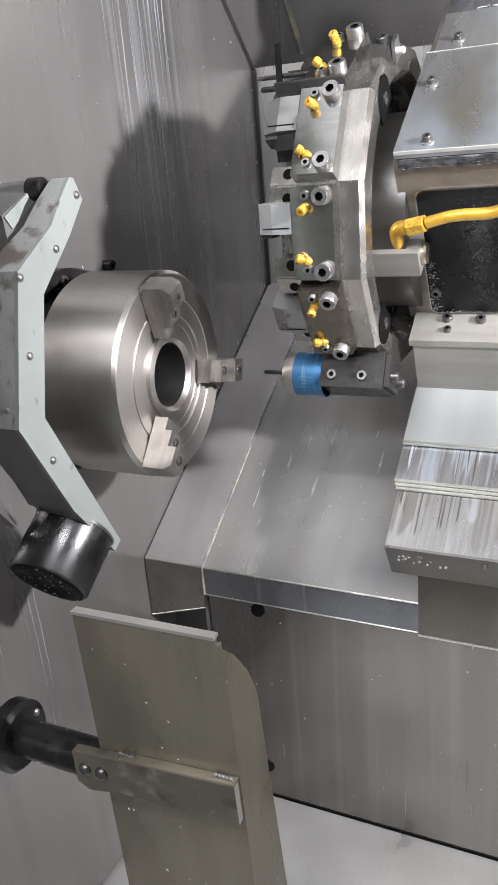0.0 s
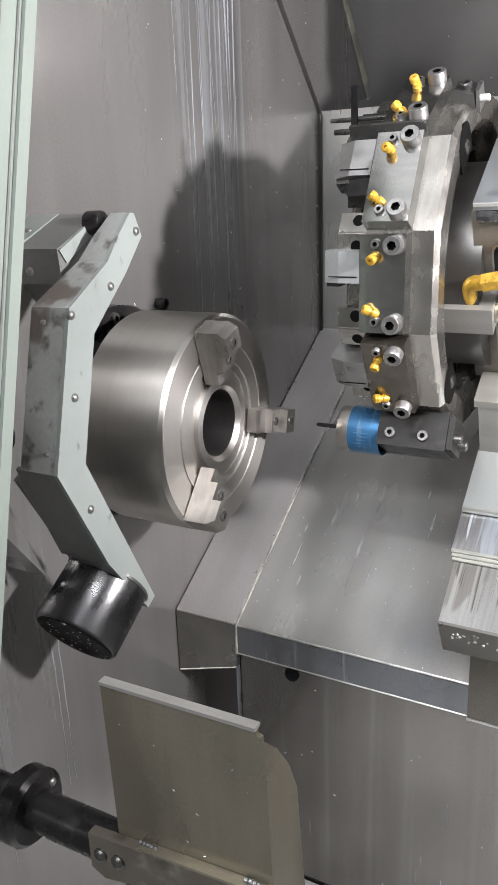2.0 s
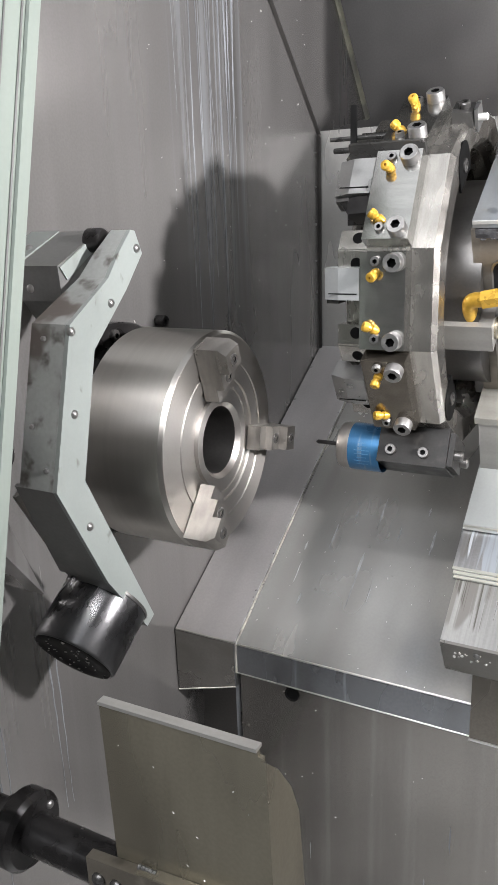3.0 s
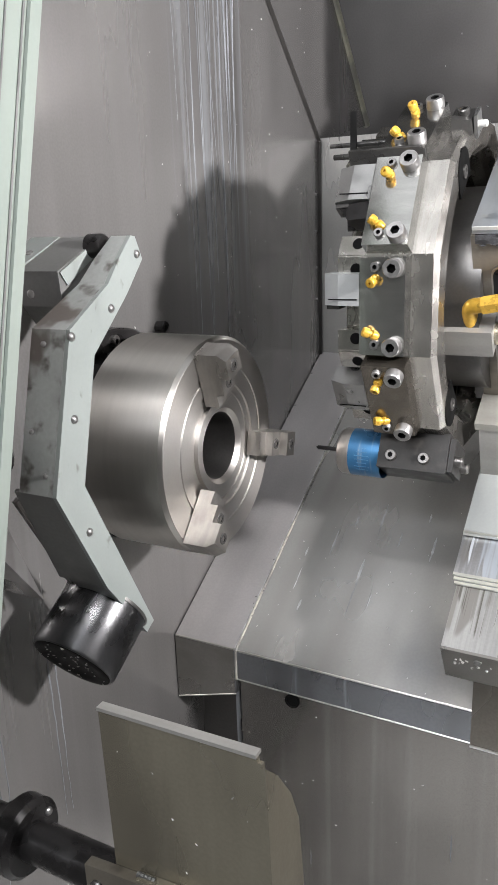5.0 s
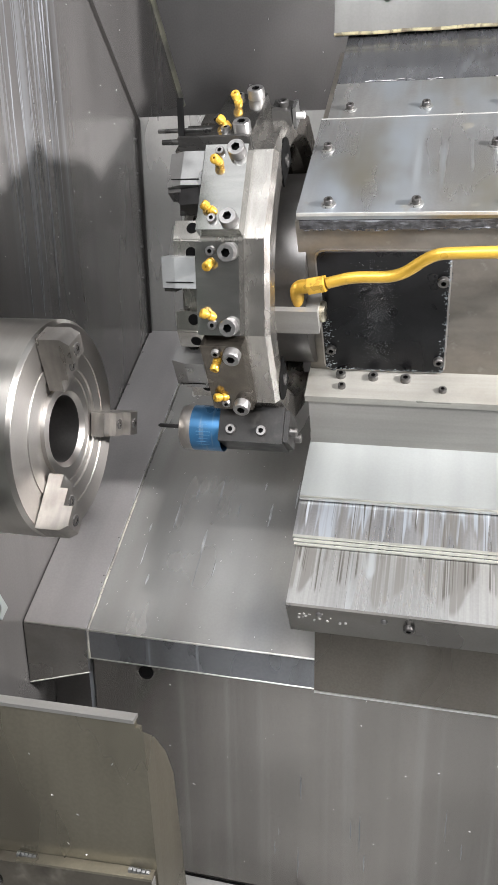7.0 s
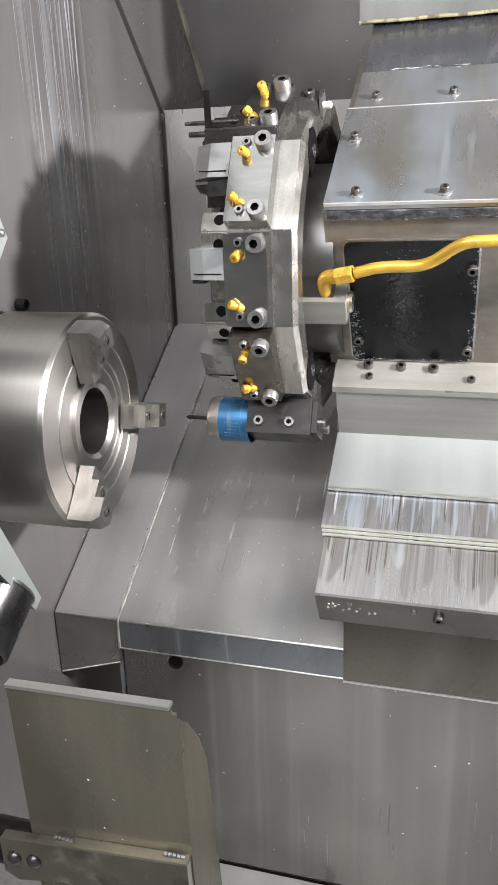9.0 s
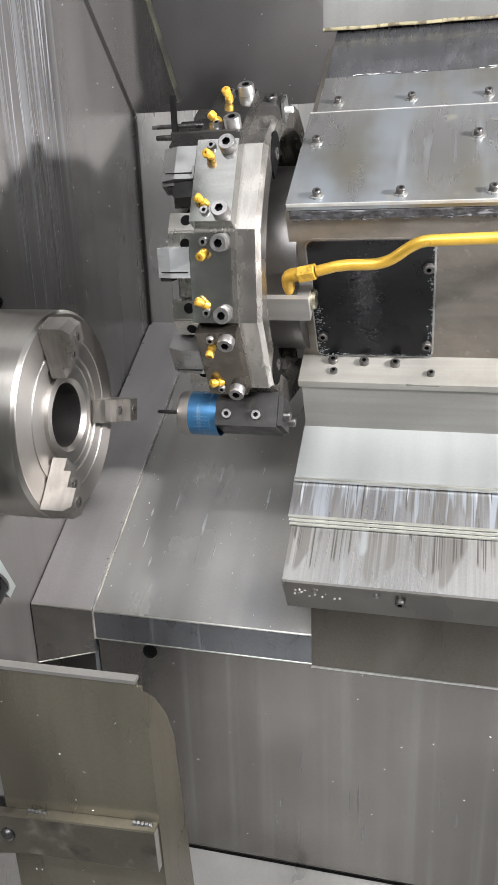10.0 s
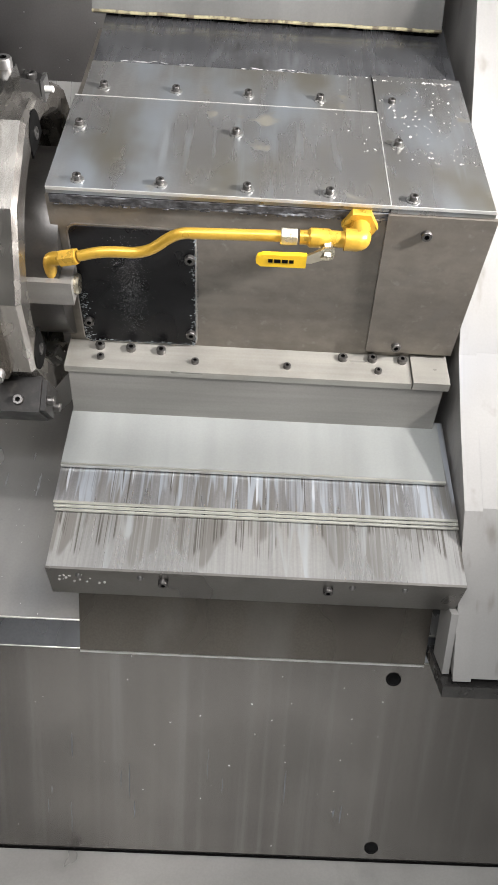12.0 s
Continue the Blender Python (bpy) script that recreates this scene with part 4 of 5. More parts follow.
part("plate", hull8([T(0.2260, APO - 0.004, 0.008, q), T(0.2410, APO - 0.004, 0.008, q), T(0.2410, APO - 0.004, 0.030, q), T(0.2260, APO - 0.004, 0.030, q),
                     T(0.2260, APO + 0.008, 0.010, q), T(0.2400, APO + 0.006, 0.010, q), T(0.2400, APO + 0.006, 0.028, q), T(0.2260, APO + 0.008, 0.028, q)], 0.002), M_OILY, stop)
part("end_plate", hull8([T(0.2415, APO - 0.008, 0.010, q), T(0.2440, APO - 0.008, 0.010, q), T(0.2440, APO - 0.008, 0.028, q), T(0.2415, APO - 0.008, 0.028, q),
                         T(0.2415, APO + 0.008, 0.012, q), T(0.2440, APO + 0.008, 0.012, q), T(0.2440, APO + 0.008, 0.026, q), T(0.2415, APO + 0.008, 0.026, q)], 0.001), M_TOOL, stop)
part("plug", revolve([(0.2440, 0.0026), (0.2500, 0.0026), (0.2508, 0.0018), (0.2508, 0)], T(0, APO + 0.001, 0.014, q), X, 14), M_EDGE, stop, "bright plug", smooth=True)
part("cap_screw", revolve([(0, 0.0042), (0.0038, 0.0042), (0.0046, 0.0034), (0.0046, 0.002), (0.002, 0.002), (0.002, 0)], T(0.2335, APO + 0.0065, 0.019, q), T(0, 1, 0, q) - T(0, 0, 0, q), 16), M_OILY, stop, smooth=True)
# the long underside of the uppermost clamp: a dark plate carries its shade
part("shaded_underside_plate", hull8([T(0.1640, APO - 0.004, -0.0372, q), T(0.2192, APO - 0.004, -0.0372, q), T(0.2192, APO - 0.004, -0.0336, q), T(0.1640, APO - 0.004, -0.0336, q),
                         T(0.1640, APO + 0.0112, -0.0362, q), T(0.2188, APO + 0.0112, -0.0362, q), T(0.2188, APO + 0.0112, -0.0334, q), T(0.1640, APO + 0.0112, -0.0334, q)], 0.0006), M_OILY, boring, "dark plate for the clamp's shaded underside")
# bolt pockets in the back of the disc: flat black plates carry their shade
for deg in (52, -45):
    a = radians(deg)
    pts = [T(0.2375, 0.1010, -0.0165, a), T(0.2375, 0.1010, 0.0165, a)]
    pts += [T(0.2375, 0.1125 + 0.0165 * math.sin(b), 0.0165 * math.cos(b), a) for b in (math.pi * k / 14 for k in range(15))]
    part("bolt_pocket", prism(pts, (0.0016, 0, 0)), M_DARK, turret, "flat black plate for a shaded bolt pocket")
    pk = T(0.2386, 0.1120, 0, a)
    part("pocket_bolt", revolve([(-0.002, 0.0050), (0.0016, 0.0050), (0.0020, 0.0044), (0.0020, 0.0026), (0.0010, 0.0024), (0.0010, 0)], pk, X, 20), M_HUB, turret, smooth=True)

# ---------------------------------------------------------------- carriage
def cb(x0, x1, u0, u1, n0, n1, w=0.0, slide=True):
    o = CARU if slide else 0.0
    return sbox(x0 + CARX, x1 + CARX, u0 + o, u1 + o, n0, n1, w)


def SC(x, u, n):
    return S(x + CARX, u + CARU, n)


UP, FW = Vector((0, -SY, CY)), Vector((0, -CY, -SY))    # off the bed, and down its slope
housing = thing("turret_housing", SC(0.42, 0.32, 0.29), "stained steel turret housing with bolted cover plates", "machine housing")
part("base_block", prism([SC(0.2518, u, n) for u, n in ((0.2866, 0.3375), (0.2790, 0.2880), (0.2790, 0.2700), (0.60, 0.2700), (0.60, 0.3375))], (0.3402, 0, 0), 0.001), M_BASE, housing)
part("flange", cb(0.2490, 0.562, 0.2855, 0.3300, 0.3380, 0.3450, 0.0012), M_FLANGE, housing, "bright milled flange")
part("flange_end", cb(0.5628, 0.596, 0.2846, 0.3300, 0.3385, 0.3475, 0.0010), M_FLANGE, housing)
part("casting", cb(0.2500, 0.596, 0.3200, 0.60, 0.3450, 0.4975, 0.001), M_CAST, housing)
part("right_plate", prism([SC(x, 0.3200, n) for x, n in ((0.5135, 0.4985), (0.599, 0.4985), (0.599, 0.3525), (0.5205, 0.3525))], FW * 0.0035, 0.0006), M_CAST, housing, "grey sheet plate over the casting's end")
tp = part("top_plate", cb(0.2518, 0.5140, 0.3187, 0.4545, 0.5000, 0.5062, 0.0008), M_TOP, housing)
# Lighter strips put the highlights of the worn plate edges into colour.
part("worn_highlight_edge", cb(0.2520, 0.5960, 0.3178, 0.3187, 0.5035, 0.5060, 0.0004), M_EDGE, tp, "bright front edge, wear and highlight together")
part("worn_highlight_edge", cb(0.2520, 0.5138, 0.4546, 0.4553, 0.5035, 0.5066, 0.0003), M_EDGE, tp, "bright back edge, wear and highlight together")
part("side_edge", cb(0.5142, 0.5149, 0.3190, 0.4545, 0.5035, 0.5064, 0.0003), M_EDGE, tp)
tp2 = part("top_plate", cb(0.5150, 0.5960, 0.3187, 0.5240, 0.4990, 0.5045, 0.0008), M_TOP, housing)
tp3 = part("top_plate", cb(0.2560, 0.5140, 0.4552, 0.5240, 0.4985, 0.5030, 0.0008), M_TOP, housing)
part("back_strip", prism([SC(0.2560, u, n) for u, n in ((0.5245, 0.4930), (0.5245, 0.5025), (0.5900, 0.5040), (0.6300, 0.5080), (0.6300, 0.4930))], (0.338, 0, 0), 0.0006), M_WET, housing, "wet bluish steel strip behind the top plates")
part("crust_band", cb(0.2535, 0.5140, 0.3178, 0.3202, 0.4925, 0.4992, 0.0006), M_LUMP, housing, "crusted grey sealant band")
rng = random.Random(3)
for name, x0, x1, u, n, count, size in (("sealant", 0.2525, 0.5140, 0.3183, 0.4930, 190, 0.0019), ("residue", 0.2655, 0.2720, 0.3190, 0.365, 40, 0.0022), ("residue", 0.3635, 0.3665, 0.3192, 0.41, 46, 0.0016)):
    bm = bmesh.new()
    for i in range(count):
        r = size * rng.uniform(0.35, 1.0)
        c = SC(rng.uniform(x0, x1), u, (n + rng.uniform(-0.0022, 0.0016)) if name == "sealant" else n + rng.uniform(-0.052, 0.052) * (1 if x0 > 0.3 else 0.45))
        m = Matrix.Translation(c) @ Matrix.Rotation(rng.uniform(0, 3), 4, "X") @ Matrix.Diagonal((rng.uniform(0.8, 2.4), 0.8, 0.8, 1))
        bmesh.ops.create_icosphere(bm, subdivisions=1, radius=r * 0.7, matrix=m)
    part(name, bm, M_LUMP, housing, "crusted grey sealant" if name == "sealant" else "flaky coolant residue")
bm = bmesh.new()
for i in range(120):
    x = rng.uniform(0.262, 0.59)
    if math.sin(x * 47) + 0.6 * math.sin(x * 131) > -0.1:
        m = Matrix.Translation(SC(x, 0.5255 + rng.gauss(0, 0.0013), 0.5030)) @ Matrix.Diagonal((rng.uniform(1.2, 3.4), 1.0, 0.35, 1))
        bmesh.ops.create_icosphere(bm, subdivisions=1, radius=rng.uniform(0.0006, 0.0015), matrix=m)
tagged(part("joint_crust", bm, M_SMEAR, housing), "pale dried crust along the rear joint", kind="stuff")
# Dark colour stands for the shade of the gap beside the hub.
part("front_flange_left", cb(0.2425, 0.2560, 0.322, 0.345, 0.338, 0.47, 0.0015), M_HUB, housing)

def rounded(x0, x1, n0, n1, r, u):
    """A rounded rectangle on the housing's front."""
    out = []
    for cx, cn, a0 in ((x1 - r, n1 - r, 0), (x0 + r, n1 - r, 90), (x0 + r, n0 + r, 180), (x1 - r, n0 + r, 270)):
        out += [SC(cx + r * math.cos(radians(a0 + a)), u, cn + r * math.sin(radians(a0 + a))) for a in (0, 22, 45, 68, 90)]
    return out


part("window_rim", prism(rounded(0.2625, 0.3662, 0.3458, 0.4732, 0.0075, 0.3203), FW * 0.0018, 0.0004), M_JAW, housing, "worn steel rim of the window")
window = part("black_plate", prism(rounded(0.2640, 0.3646, 0.3474, 0.4717, 0.0065, 0.3186), FW * 0.0010, 0.0003), M_RUBBER, housing, "black cover plate")
bm = bmesh.new()
for i in range(2200):
    x, n = 0.309 + rng.gauss(0, 0.0070), 0.412 + rng.gauss(0, 0.023)
    if 0.356 < n < 0.465:
        bmesh.ops.create_icosphere(bm, subdivisions=1, radius=rng.uniform(0.00010, 0.00034), matrix=Matrix.Translation(SC(x, 0.3176, n)) @ Matrix.Diagonal((1, 0.3, rng.uniform(0.8, 1.8), 1)))
part("dried_residue", bm, M_RESIDUE, window, "dried white residue")
bm = bmesh.new()
for i in range(420):
    side = rng.random()
    if side < 0.45:
        x, n = 0.2645 + abs(rng.gauss(0, 0.0045)), rng.uniform(0.348, 0.405)
    elif side < 0.75:
        x, n = 0.3650 - abs(rng.gauss(0, 0.0022)), rng.uniform(0.348, 0.47)
    else:
        x, n = rng.uniform(0.266, 0.364), 0.3472 + abs(rng.gauss(0, 0.0014))
    bmesh.ops.create_icosphere(bm, subdivisions=1, radius=rng.uniform(0.0003, 0.0011), matrix=Matrix.Translation(SC(x, 0.3178, n)) @ Matrix.Diagonal((1, 0.4, 1, 1)))
part("edge_crust", bm, M_CRUST, window, "bluish white crust along the edges")
for x, n in ((0.3605, 0.446), (0.3605, 0.362), (0.270, 0.372)):
    shared("socket_screw", ME_CAP_SMALL, facing(SC(x, 0.3178, n), FW), window)
for x in (0.2746, 0.3379, 0.4042, 0.4677, 0.5328):
    shared("bolt", ME_WASHER, facing(SC(x, 0.3285, 0.5062 if x < 0.51 else 0.5045), UP), tp if x < 0.51 else tp2)
for x, u in ((0.2640, 0.4060), (0.3931, 0.4060), (0.5279, 0.4060)):
    shared("bolt", ME_WASHER, facing(SC(x, u, 0.5062 if x < 0.51 else 0.5045), UP), tp if x < 0.51 else tp2)
for x in (0.2736, 0.3373, 0.4012, 0.4650, 0.5290):
    shared("bolt", ME_WASHER, facing(SC(x, 0.4765, 0.503), UP), tp3 if x < 0.51 else tp2)
for x, u, me in ((0.2777, 0.3117, ME_CAP_SMALL), (0.3060, 0.3105, ME_CAP_SMALL), (0.3336, 0.3093, ME_CAP_SMALL), (0.5000, 0.3124, ME_CAP_SMALL), (0.5276, 0.3131, ME_CAP_SMALL), (0.5551, 0.3130, ME_CAP_SMALL)):
    shared("cap_screw", me, facing(SC(x, u, 0.345), UP), housing)
for x in (0.2800, 0.3652, 0.4488, 0.5319):
    shared("screw", ME_GRUB_DARK, facing(SC(x, 0.2983, 0.345), UP), housing)
for x, n in ((0.5464, 0.4828), (0.5465, 0.3610)):
    shared("cap_screw", ME_CAP_SMALL, facing(SC(x, 0.3170, n), FW), housing)

# coolant block beside the turret
cool = thing("coolant_block", SC(0.245, 0.30, 0.405), "milled steel coolant block with a bright bush", "machine part")
part("block", cb(0.2255, 0.2660, 0.292, 0.322, 0.4115, 0.4345, 0.0012), M_BASE, cool)
part("bush", revolve([(0, 0), (0, 0.0080), (0.0025, 0.0088), (0.0045, 0.0080), (0.0045, 0)], SC(0.2655, 0.306, 0.4230), X, 24), M_NICKEL, cool, smooth=True)

pipe = thing("coolant_pipe", SC(0.36, 0.30, 0.43), "bent yellow coolant pipe with brass fittings and ball valve", "pipe")
PX = [(0.2750, 0.297, 0.4590), (0.2950, 0.297, 0.4650), (0.3280, 0.297, 0.4650), (0.3520, 0.297, 0.4858), (0.3720, 0.297, 0.4868), (0.4400, 0.297, 0.4888)]
part("tube", tube([SC(*p) for p in PX], 0.0044, 16, 0.8), M_PIPE, pipe, smooth=True)
part("elbow", tube([SC(0.2495, 0.303, 0.4345), SC(0.2500, 0.299, 0.4530), SC(0.2620, 0.297, 0.4560)], 0.0056, 16, 0.8), M_BRASS, pipe, smooth=True)
part("union_nut", hexagon(SC(0.2600, 0.297, 0.4555), SC(0.2750, 0.297, 0.4590) - SC(0.2600, 0.297, 0.4555), 0.0122, 0.0140), M_BRASS, pipe)
part("compression_nut", hexagon(SC(0.4315, 0.297, 0.4887), X, 0.0118, 0.0128), M_NICKEL, pipe, "pale nickel compression nut")
valve = part("valve_body", revolve([(0, 0), (0, 0.0055), (0.006, 0.0058), (0.008, 0.0075), (0.022, 0.0075), (0.024, 0.0062), (0.038, 0.0066), (0.039, 0)], SC(0.4460, 0.297, 0.4885), X, 20), M_BRASS, pipe, "worn brass ball valve", smooth=True)
part("elbow", tube([SC(0.480, 0.297, 0.4885), SC(0.4925, 0.297, 0.4885), SC(0.4930, 0.330, 0.4890)], 0.0084, 16, 0.4), M_BRASS, pipe, smooth=True)
part("lock_nut", hexagon(SC(0.4928, 0.3195, 0.4890), FW, 0.025, 0.008), M_BRASS, pipe)
part("stem_nut", hexagon(SC(0.4672, 0.2930, 0.4870), FW * 0.8 - UP * 0.5, 0.0085, 0.012), M_NICKEL, valve)
lever = [SC(x, 0.2862, n) for x, n in ((0.4725, 0.4890), (0.4645, 0.4890), (0.4505, 0.4800), (0.4505, 0.4745), (0.4560, 0.4745), (0.4725, 0.4820))]
part("lever", prism(lever, FW * 0.0025, 0.0004), M_NICKEL, valve, "bare steel lever")
grip = part("lever_grip", prism([SC(x, 0.2870, n) for x, n in ((0.4520, 0.4820), (0.4190, 0.4812), (0.4150, 0.4797), (0.4136, 0.4760), (0.4140, 0.4730), (0.4175, 0.4702), (0.4520, 0.4705))], FW * 0.0042, 0.0012), M_HANDLE, valve, "yellow plastic lever grip")
for x0, x1 in ((0.4190, 0.4225), (0.4235, 0.4285), (0.4295, 0.4340), (0.4350, 0.4385)):
    part("print_bar", prism([SC(x + 0.004, 0.2870, n) + FW * 0.0043 for x, n in ((x0, 0.4776), (x1, 0.4776), (x1, 0.4745), (x0, 0.4745))], FW * 0.0002), M_DARK, grip)

# ---------------------------------------------------------------- sliding way covers
def cover(name, u0, u1, n, drop, m, label, slide, x0=0.2505, x1=0.597):
    c = thing(name, S(0.42, u0, n), label, "way cover", "telescopic way covers")
    part("sheet", cb(x0, x1, u0, u1, n - 0.0016, n, 0.0005, slide), m, c)
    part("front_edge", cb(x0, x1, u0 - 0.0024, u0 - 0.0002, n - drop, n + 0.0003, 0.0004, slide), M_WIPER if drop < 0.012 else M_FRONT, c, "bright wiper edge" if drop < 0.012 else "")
    return c


cover("way_cover", 0.2186, 0.2860, 0.2906, 0.0032, M_COVER, "clean pale steel way cover of the cross slide", True)
cover("way_cover", 0.1504, 0.2600, 0.2858, 0.0016, M_SCRAPED, "streaked and scraped steel way cover", False, 0.2500, 0.6040)
cover("way_cover", 0.1478, 0.2300, 0.2836, 0.0014, M_SCRAPED, "thin steel way cover in the stack", False, 0.2508, 0.6045)
cover("way_cover", 0.1452, 0.2000, 0.2814, 0.0014, M_SCRAPED, "thin steel way cover in the stack", False, 0.2515, 0.6050)
low = cover("way_cover", 0.0898, 0.1600, 0.2790, 0.0420, M_STREAKED, "streaked steel front way cover with a folded lip", False, 0.2535, 0.6050)
for x in (0.280, 0.3315, 0.510, 0.5545):
    shared("rivet", ME_DOME, facing(S(x + CARX, 0.0872, 0.270), FW), low)
rng = random.Random(17)
bm = bmesh.new()
for i in range(16):
    c = S(0.270 + abs(rng.gauss(0, 0.012)), 0.0870, 0.2655 + rng.uniform(-0.008, 0.006))
    bmesh.ops.create_icosphere(bm, subdivisions=1, radius=rng.uniform(0.0004, 0.0012), matrix=Matrix.Translation(c) @ Matrix.Diagonal((1.3, 0.5, rng.uniform(0.6, 1.5), 1)))
part("stuck_chips", bm, M_CHIP, low, "bright chips stuck to the lip")
for x in (0.3505, 0.4900):
    shared("cap_screw", ME_CAP_SMALL, facing(S(x + CARX, 0.0875, 0.2645), FW), low)
skirt = thing("cross_slide_skirt", (0.43, 0.0, 0.18), "brown-stained steel skirt below the way covers", "skirt")
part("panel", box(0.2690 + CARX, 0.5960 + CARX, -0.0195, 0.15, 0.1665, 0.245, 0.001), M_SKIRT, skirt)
part("lower_lip", box(0.2690 + CARX, 0.5960 + CARX, -0.0205, -0.0175, 0.1645, 0.1661, 0.0004), M_EDGE, skirt, "bright lower lip")

# ---------------------------------------------------------------- rear cover and right side
rear = thing("rear_cover", SC(0.42, 0.58, 0.53), "large pale steel rear way cover with a yellowed lower seal", "cover")
e0, e1 = S(0.2526, 0.576, 0.5115), S(0.5975, 0.576, 0.5115)
part("sheet", hull8([e0, e1, e1 + Vector((0, 0.01, 0)), e0 + Vector((0, 0.01, 0)), e0 + Vector((0, 0.0, 0.36)), e1 + Vector((0, 0.0, 0.36)), e1 + Vector((0, 0.01, 0.36)), e0 + Vector((0, 0.01, 0.36))], 0.001), M_REAR, rear)
shared("cap_screw", ME_CAP_SMALL, facing((0.302, e0.y, 0.769), (0, -1, 0)), rear)
part("seal", tube([e0 + (e1 - e0) * (i / 20) + Vector((0, -0.001, 0.0004 * math.sin(i * 1.9))) for i in range(21)], 0.0016, 8), M_CREAM, rear, "yellowed rubber seal")

EDGE = [(-0.070, 0.190), (-0.028, 0.335), (0.018, 0.393), (0.058, 0.452), (0.143, 0.695), (0.169, 0.759), (0.35, 1.2)]    # front edge of the right side, in y and z
solid("wall_right", prism([(0.6157, y, z) for y, z in EDGE + [(0.66, 1.2), (0.66, 0.60)]], (0.014, 0, 0)), M_SIDEWALL, "grey sheet steel side wall", "wall", kind="structure")
solid("trim", prism([(0.6150, y, z) for y, z in [(y - 0.004, z) for y, z in EDGE] + [(y - 0.0005, z) for y, z in EDGE[::-1]]], (0.0160, 0, 0), 0.0006), M_WHITE, "chipped off-white painted edge of the side wall", "trim", kind="structure")
solid("trim_foot", box(0.6085, 0.6147, -0.062, -0.030, 0.1885, 0.250, 0.0008), M_WHITE, "off-white foot of the side trim", "trim", kind="structure")
solid("ledge", box(0.6060, 1.155, -0.078, -0.0005, 0.176, 0.1872, 0.001), M_OILY, "dark oily ledge below the side panel", "ledge", kind="structure")
solid("door_panel", prism([(0.10, -0.353, 0.32), (0.10, -0.205, 0.89), (0.10, -0.24, 0.90), (0.10, -0.39, 0.32)], (-0.5, 0, 0), 0.004), M_DOOR, "pale green painted sliding door edge", "door", kind="structure")
for inset, wide, m in ((0.0, 0.0075, M_DOOR), (0.0095, 0.0012, M_GREY), (0.021, 0.0010, M_GREY)):
    solid("door_trim", prism([(0.1004, y - inset - d, z) for y, z, d in ((-0.353, 0.32, 0), (-0.205, 0.89, 0), (-0.205, 0.89, wide), (-0.353, 0.32, wide))], (0.0022 if m is M_DOOR else 0.0004, 0, 0)), m, "folded edge of the pale green door", "trim", kind="structure")
solid("wall_seal", tube([(WX, 0.546, 0.716), (WX, 0.437, 0.834), (WX, 0.25, 1.037)], 0.0050, 8), M_SEAL, "yellowed seal along the wall's slanted edge", "seal", kind="structure")
solid("wall_seam", tube([(WX, 0.366, 0.683), (WX, 0.242, 0.799), (WX, 0.10, 0.932)], 0.0035, 6), M_BACK, "dark welded seam in the headstock wall", "seam", kind="structure")
corner = solid("corner_seam", tube([(WX + 0.002, 0.3645, 0.416), (WX + 0.002, 0.3645, 0.683)], 0.0025, 6), M_BACK, "dark sealed corner seam", "seam", kind="structure")
solid("side_panel", prism([(0.6312, y, z) for y, z in [(y - 0.002, z + 0.002) for y, z in EDGE] + [(y + 0.010, z + 0.002) for y, z in EDGE[::-1]]], (0.52, 0, 0), 0.001), M_WHITE, "off-white painted panel beside the carriage", "panel", kind="structure")

for z in (0.49, 0.53, 0.575, 0.62, 0.66):
    shared("rivet", ME_RIVET, facing((WX + 0.0004, 0.3560, z), (1, 0, 0)), corner)
for f in (0.34, 0.48, 0.62, 0.76, 0.90):
    p = APR0 + (APR1 - APR0) * f
    shared("rivet", ME_RIVET, facing((-0.0105, p.y, p.z + 0.0014), BED_UP), corner)

# ---------------------------------------------------------------- enclosure behind the camera
# Unseen sill, added to darken what the lower steel faces reflect.
solid("front_sill", box(-0.4, 1.16, -0.65, -0.62, -0.9, 0.00, 0.003), M_GREY, "unseen dark grey sill added below the doorway", "sill", kind="structure")
# Unseen roof; its front edge is set to block light from the rear.
solid("ceiling", box(-0.6, 1.2, 0.15, 0.68, 1.2, 1.22), M_WALL, "unseen sheet steel roof added to shade the rear", "ceiling", kind="structure")
# Unseen wall, kept dark so the headstock wall gets less fill.
solid("wall_side", box(1.16, 1.18, -0.30, 0.68, -0.1, 1.2), M_BACK, "unseen side wall, dark to cut reflections", "wall", kind="structure")
solid("shop_floor", box(-4, 4, -5, -1.1, -0.92, -0.90), M_SHOP, "grey workshop floor", "floor", kind="structure")
solid("shop_wall", box(-4, 4, -5.1, -5.0, -0.9, 3.4), M_SHOP, "pale workshop wall", "wall", kind="structure")
solid("shop_ceiling", box(-4, 4, -5.0, 0.7, 3.4, 3.5), M_SHOP, "pale workshop ceiling", "ceiling", kind="structure")

for x, z in ((0.1067, 0.1458), (0.1025, -0.0630), (0.5830, 0.1340), (0.5850, -0.0870)):
    solid("hole_plug", revolve([(-0.002, 0.0075), (0.0012, 0.0075), (0.0015, 0.006), (0.0006, 0.0055), (0.0006, 0)], (x, 0.0, z), (0, -1, 0), 20), M_CAP, "black rubber plug in the front panel", "plug", "plugs in the front panel", smooth=True)
ME_BLACK_CAP = ME_CAP_SMALL.copy()
ME_BLACK_CAP.materials[0] = M_BLACK
wall_bolt = tagged(new("wall_bolt", ME_BLACK_CAP), "dark socket screw in the headstock wall", "screw")
wall_bolt.matrix_world = facing((WX, -0.0093, 0.5025), (1, 0, 0)) @ Matrix.Diagonal((1.2, 1.2, 2.2, 1))

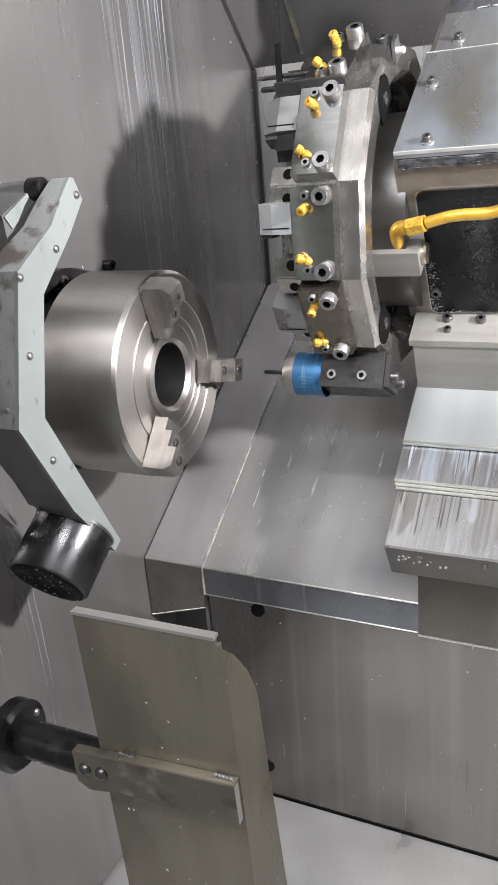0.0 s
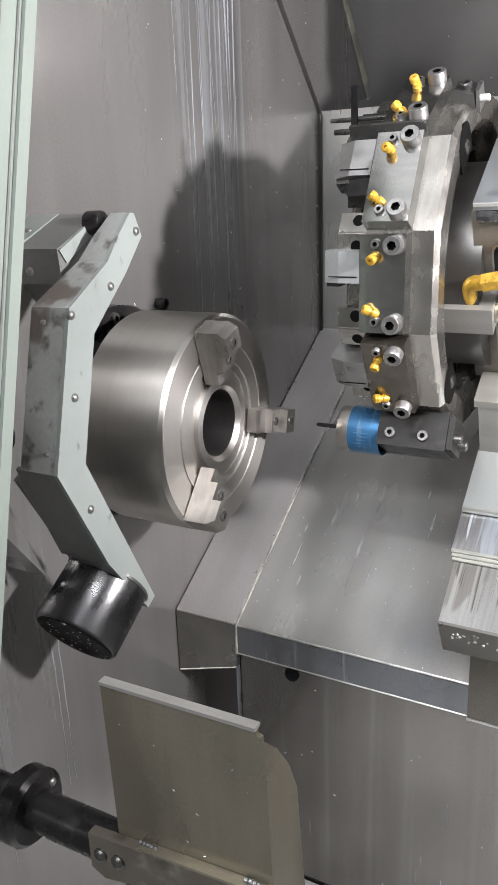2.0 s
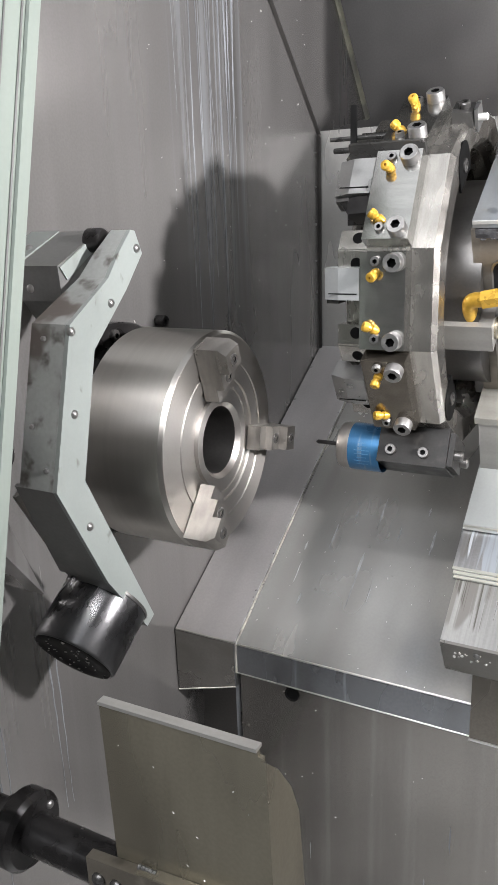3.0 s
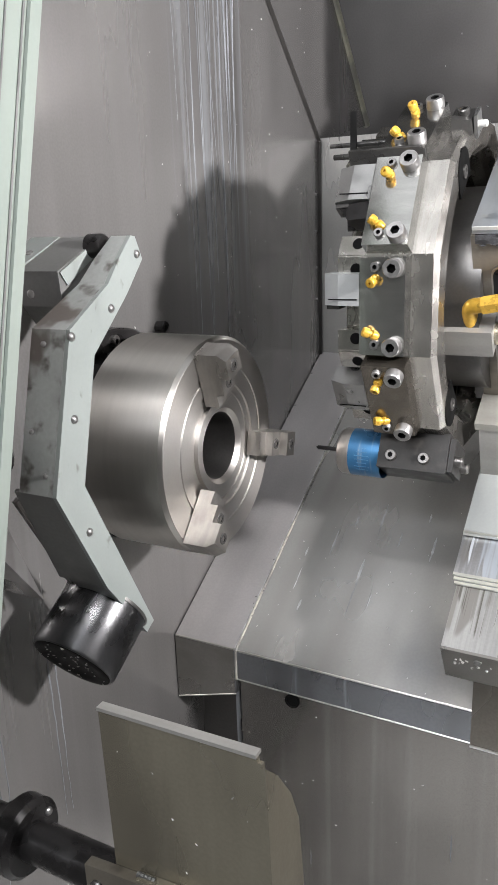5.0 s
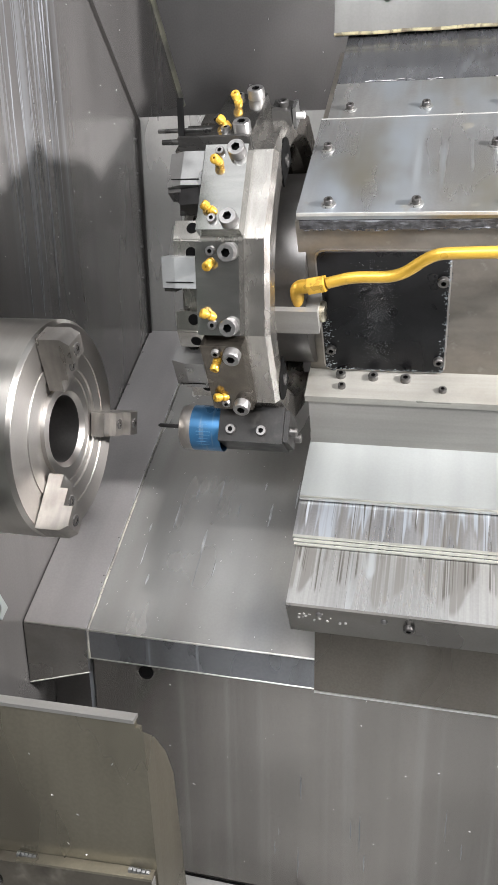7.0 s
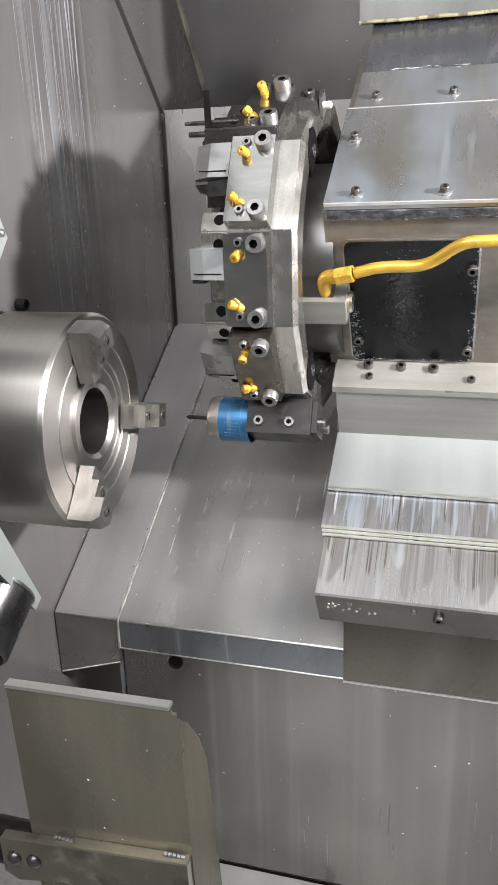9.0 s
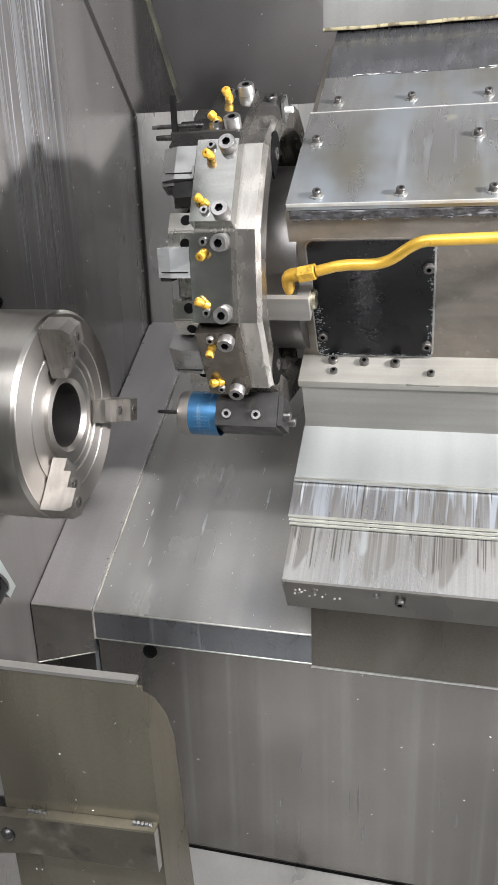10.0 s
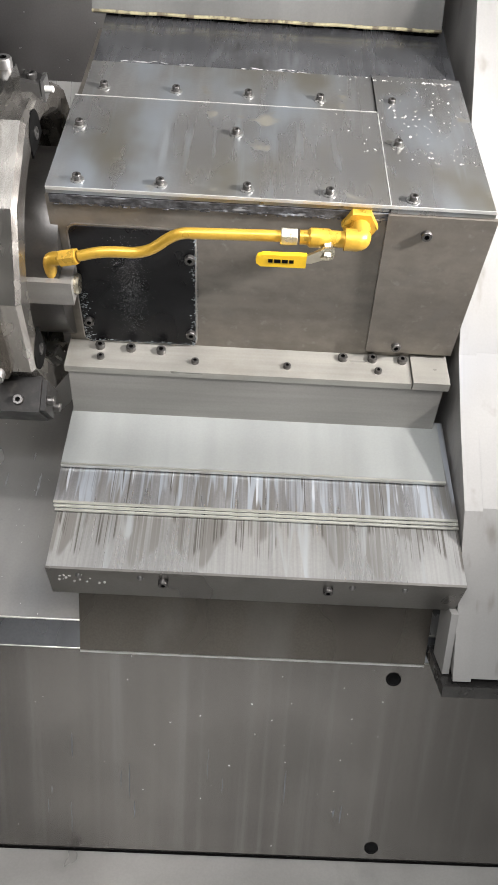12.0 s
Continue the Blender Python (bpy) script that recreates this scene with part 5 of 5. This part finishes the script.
# ---------------------------------------------------------------- coolant trails and chips
def trails(name, runs, width, label):
    """Thin dried coolant trails lying on a wall: from (y, z) down to (y, z)."""
    bm = bmesh.new()
    rng = random.Random(5)
    for y0, z0, y1, z1, w in runs:
        last = None
        for i in range(15):
            f = i / 14
            y = y0 + (y1 - y0) * f + rng.uniform(-0.0006, 0.0006)
            z = z0 + (z1 - z0) * f
            h = width * w * (0.35 + 0.65 * math.sin(math.pi * min(1, f * 1.15 + 0.1)) * rng.uniform(0.6, 1.2))
            row = [bm.verts.new((WX + 0.0002, y - h, z)), bm.verts.new((WX + 0.00032, y, z)), bm.verts.new((WX + 0.0002, y + h, z))]
            if last:
                for k in (0, 1):
                    bm.faces.new((last[k], last[k + 1], row[k + 1], row[k]))
            last = row
    return solid(name, bm, M_TRAIL, label, "coolant trails", kind="stuff")


trails("coolant_trails", [(0.071, 0.90, 0.0675, 0.4856, 1.0), (0.079, 0.90, 0.0887, 0.4821, 0.8), (0.0915, 0.86, 0.119, 0.5484, 0.6), (0.1140, 0.90, 0.0905, 0.4903, 0.7),
                          (0.1245, 0.90, 0.1202, 0.4799, 1.2), (0.1334, 0.90, 0.1369, 0.6023, 1.6), (0.1414, 0.90, 0.1404, 0.6184, 1.3), (0.1566, 0.86, 0.1388, 0.5239, 0.8),
                          (0.0399, 0.86, 0.0429, 0.6783, 0.5), (-0.19, 0.30, -0.188, 0.12, 0.7), (-0.182, 0.30, -0.181, 0.12, 0.6), (-0.25, 0.27, -0.255, 0.10, 0.7), (-0.245, 0.25, -0.243, 0.13, 0.5)],
       0.0011, "pale dried coolant trails on the headstock wall")


def chips(count):
    """Loose turnings and droplets scattered over the sheet metal."""
    rng = random.Random(11)
    verts, faces = [], []

    def fleck(p, n, s):
        n = Vector(n).normalized()
        a = n.orthogonal().normalized()
        c = n.cross(a)
        spin = rng.uniform(0, 6.28)
        a, c = a * math.cos(spin) + c * math.sin(spin), c * math.cos(spin) - a * math.sin(spin)
        l, w = s * rng.uniform(0.7, 1.6), s * rng.uniform(0.3, 0.6)
        k = len(verts)
        p = Vector(p)
        verts.extend([p + a * l + n * s * 0.1, p + c * w + n * s * 0.1, p - a * l + n * s * 0.1, p - c * w + n * s * 0.1, p + n * s * rng.uniform(0.4, 0.8), p - n * 0.0003])
        faces.extend([(k, k + 1, k + 4), (k + 1, k + 2, k + 4), (k + 2, k + 3, k + 4), (k + 3, k, k + 4), (k + 1, k, k + 5), (k + 2, k + 1, k + 5), (k + 3, k + 2, k + 5), (k, k + 3, k + 5)])

    along = (APR1 - APR0)
    for i in range(count):
        kind = rng.random()
        s = rng.uniform(0.0005, 0.0013)
        if kind < 0.24:
            f = rng.random()
            fleck(APR0 + along * f + Vector((rng.uniform(0.06, 0.26), 0, 0)), BED_UP, s)
        elif kind < 0.34:
            fleck((rng.uniform(0.05, 0.58), 0.0, rng.uniform(-0.09, 0.15)), (0, -1, 0), s)
        elif kind < 0.48:
            fleck((WX, rng.uniform(-0.05, 0.34), rng.uniform(0.42, 0.85)), (1, 0, 0), s)
        elif kind < 0.90:
            x = 0.59 - abs(rng.gauss(0, 0.05))
            fleck(SC(x, min(0.515, rng.uniform(0.38, 0.57)), 0.5046 if x > 0.515 else 0.5066), UP, s)
        elif kind < 0.95:
            fleck((rng.uniform(0.15, 0.235), -0.3156, rng.uniform(0.14, 0.34)), (0, -1, 0), s * 0.8)
        else:
            fleck((rng.uniform(0.06, 0.25), 0.66, rng.uniform(0.7, 0.95)), (0, -1, 0), s * 1.6)
    me = bpy.data.meshes.new("metal_chips")
    me.from_pydata(verts, [], faces)
    me.materials.append(M_CHIP)
    return tagged(new("metal_chips", me), "small bright metal chips and droplets on the sheets", "metal chips", kind="stuff")




def runs(name, label, count, seed, place, way, off, length, width, material):
    """Thin dried coolant runs on a sheet: place(rng) gives their upper end, way their direction, off the sheet's normal."""
    rng = random.Random(seed)
    bm = bmesh.new()
    side = Vector(way).cross(Vector(off)).normalized()
    for i in range(count):
        p = Vector(place(rng))
        l, w = rng.uniform(*length), width * rng.uniform(0.4, 1.3)
        last = None
        for k in range(9):
            f = k / 8
            h = w * (0.25 + 0.75 * math.sin(math.pi * f)) * rng.uniform(0.7, 1.2)
            c = p + Vector(way) * l * f + side * rng.uniform(-0.0003, 0.0003)
            row = [bm.verts.new(c - side * h + Vector(off) * 0.0002), bm.verts.new(c + Vector(off) * 0.0004), bm.verts.new(c + side * h + Vector(off) * 0.0002)]
            if last:
                for m in (0, 1):
                    bm.faces.new((last[m], last[m + 1], row[m + 1], row[m]))
            last = row
    return solid(name, bm, material, label, "coolant runs", kind="stuff")


runs("apron_runs", "pale dried coolant runs on the apron", 14, 21, lambda r: bed(r.uniform(0.08, 0.25), r.uniform(0.13, 0.46)), -BED_ALONG, BED_UP, (0.010, 0.045), 0.0011, M_SMEAR)
runs("panel_runs", "pale dried coolant runs on the front panel", 14, 22, lambda r: (r.uniform(0.06, 0.56), 0.0, r.uniform(-0.05, 0.06)), (0, 0, -1), (0, -1, 0), (0.01, 0.045), 0.0006, M_TRAIL)
chips(460)
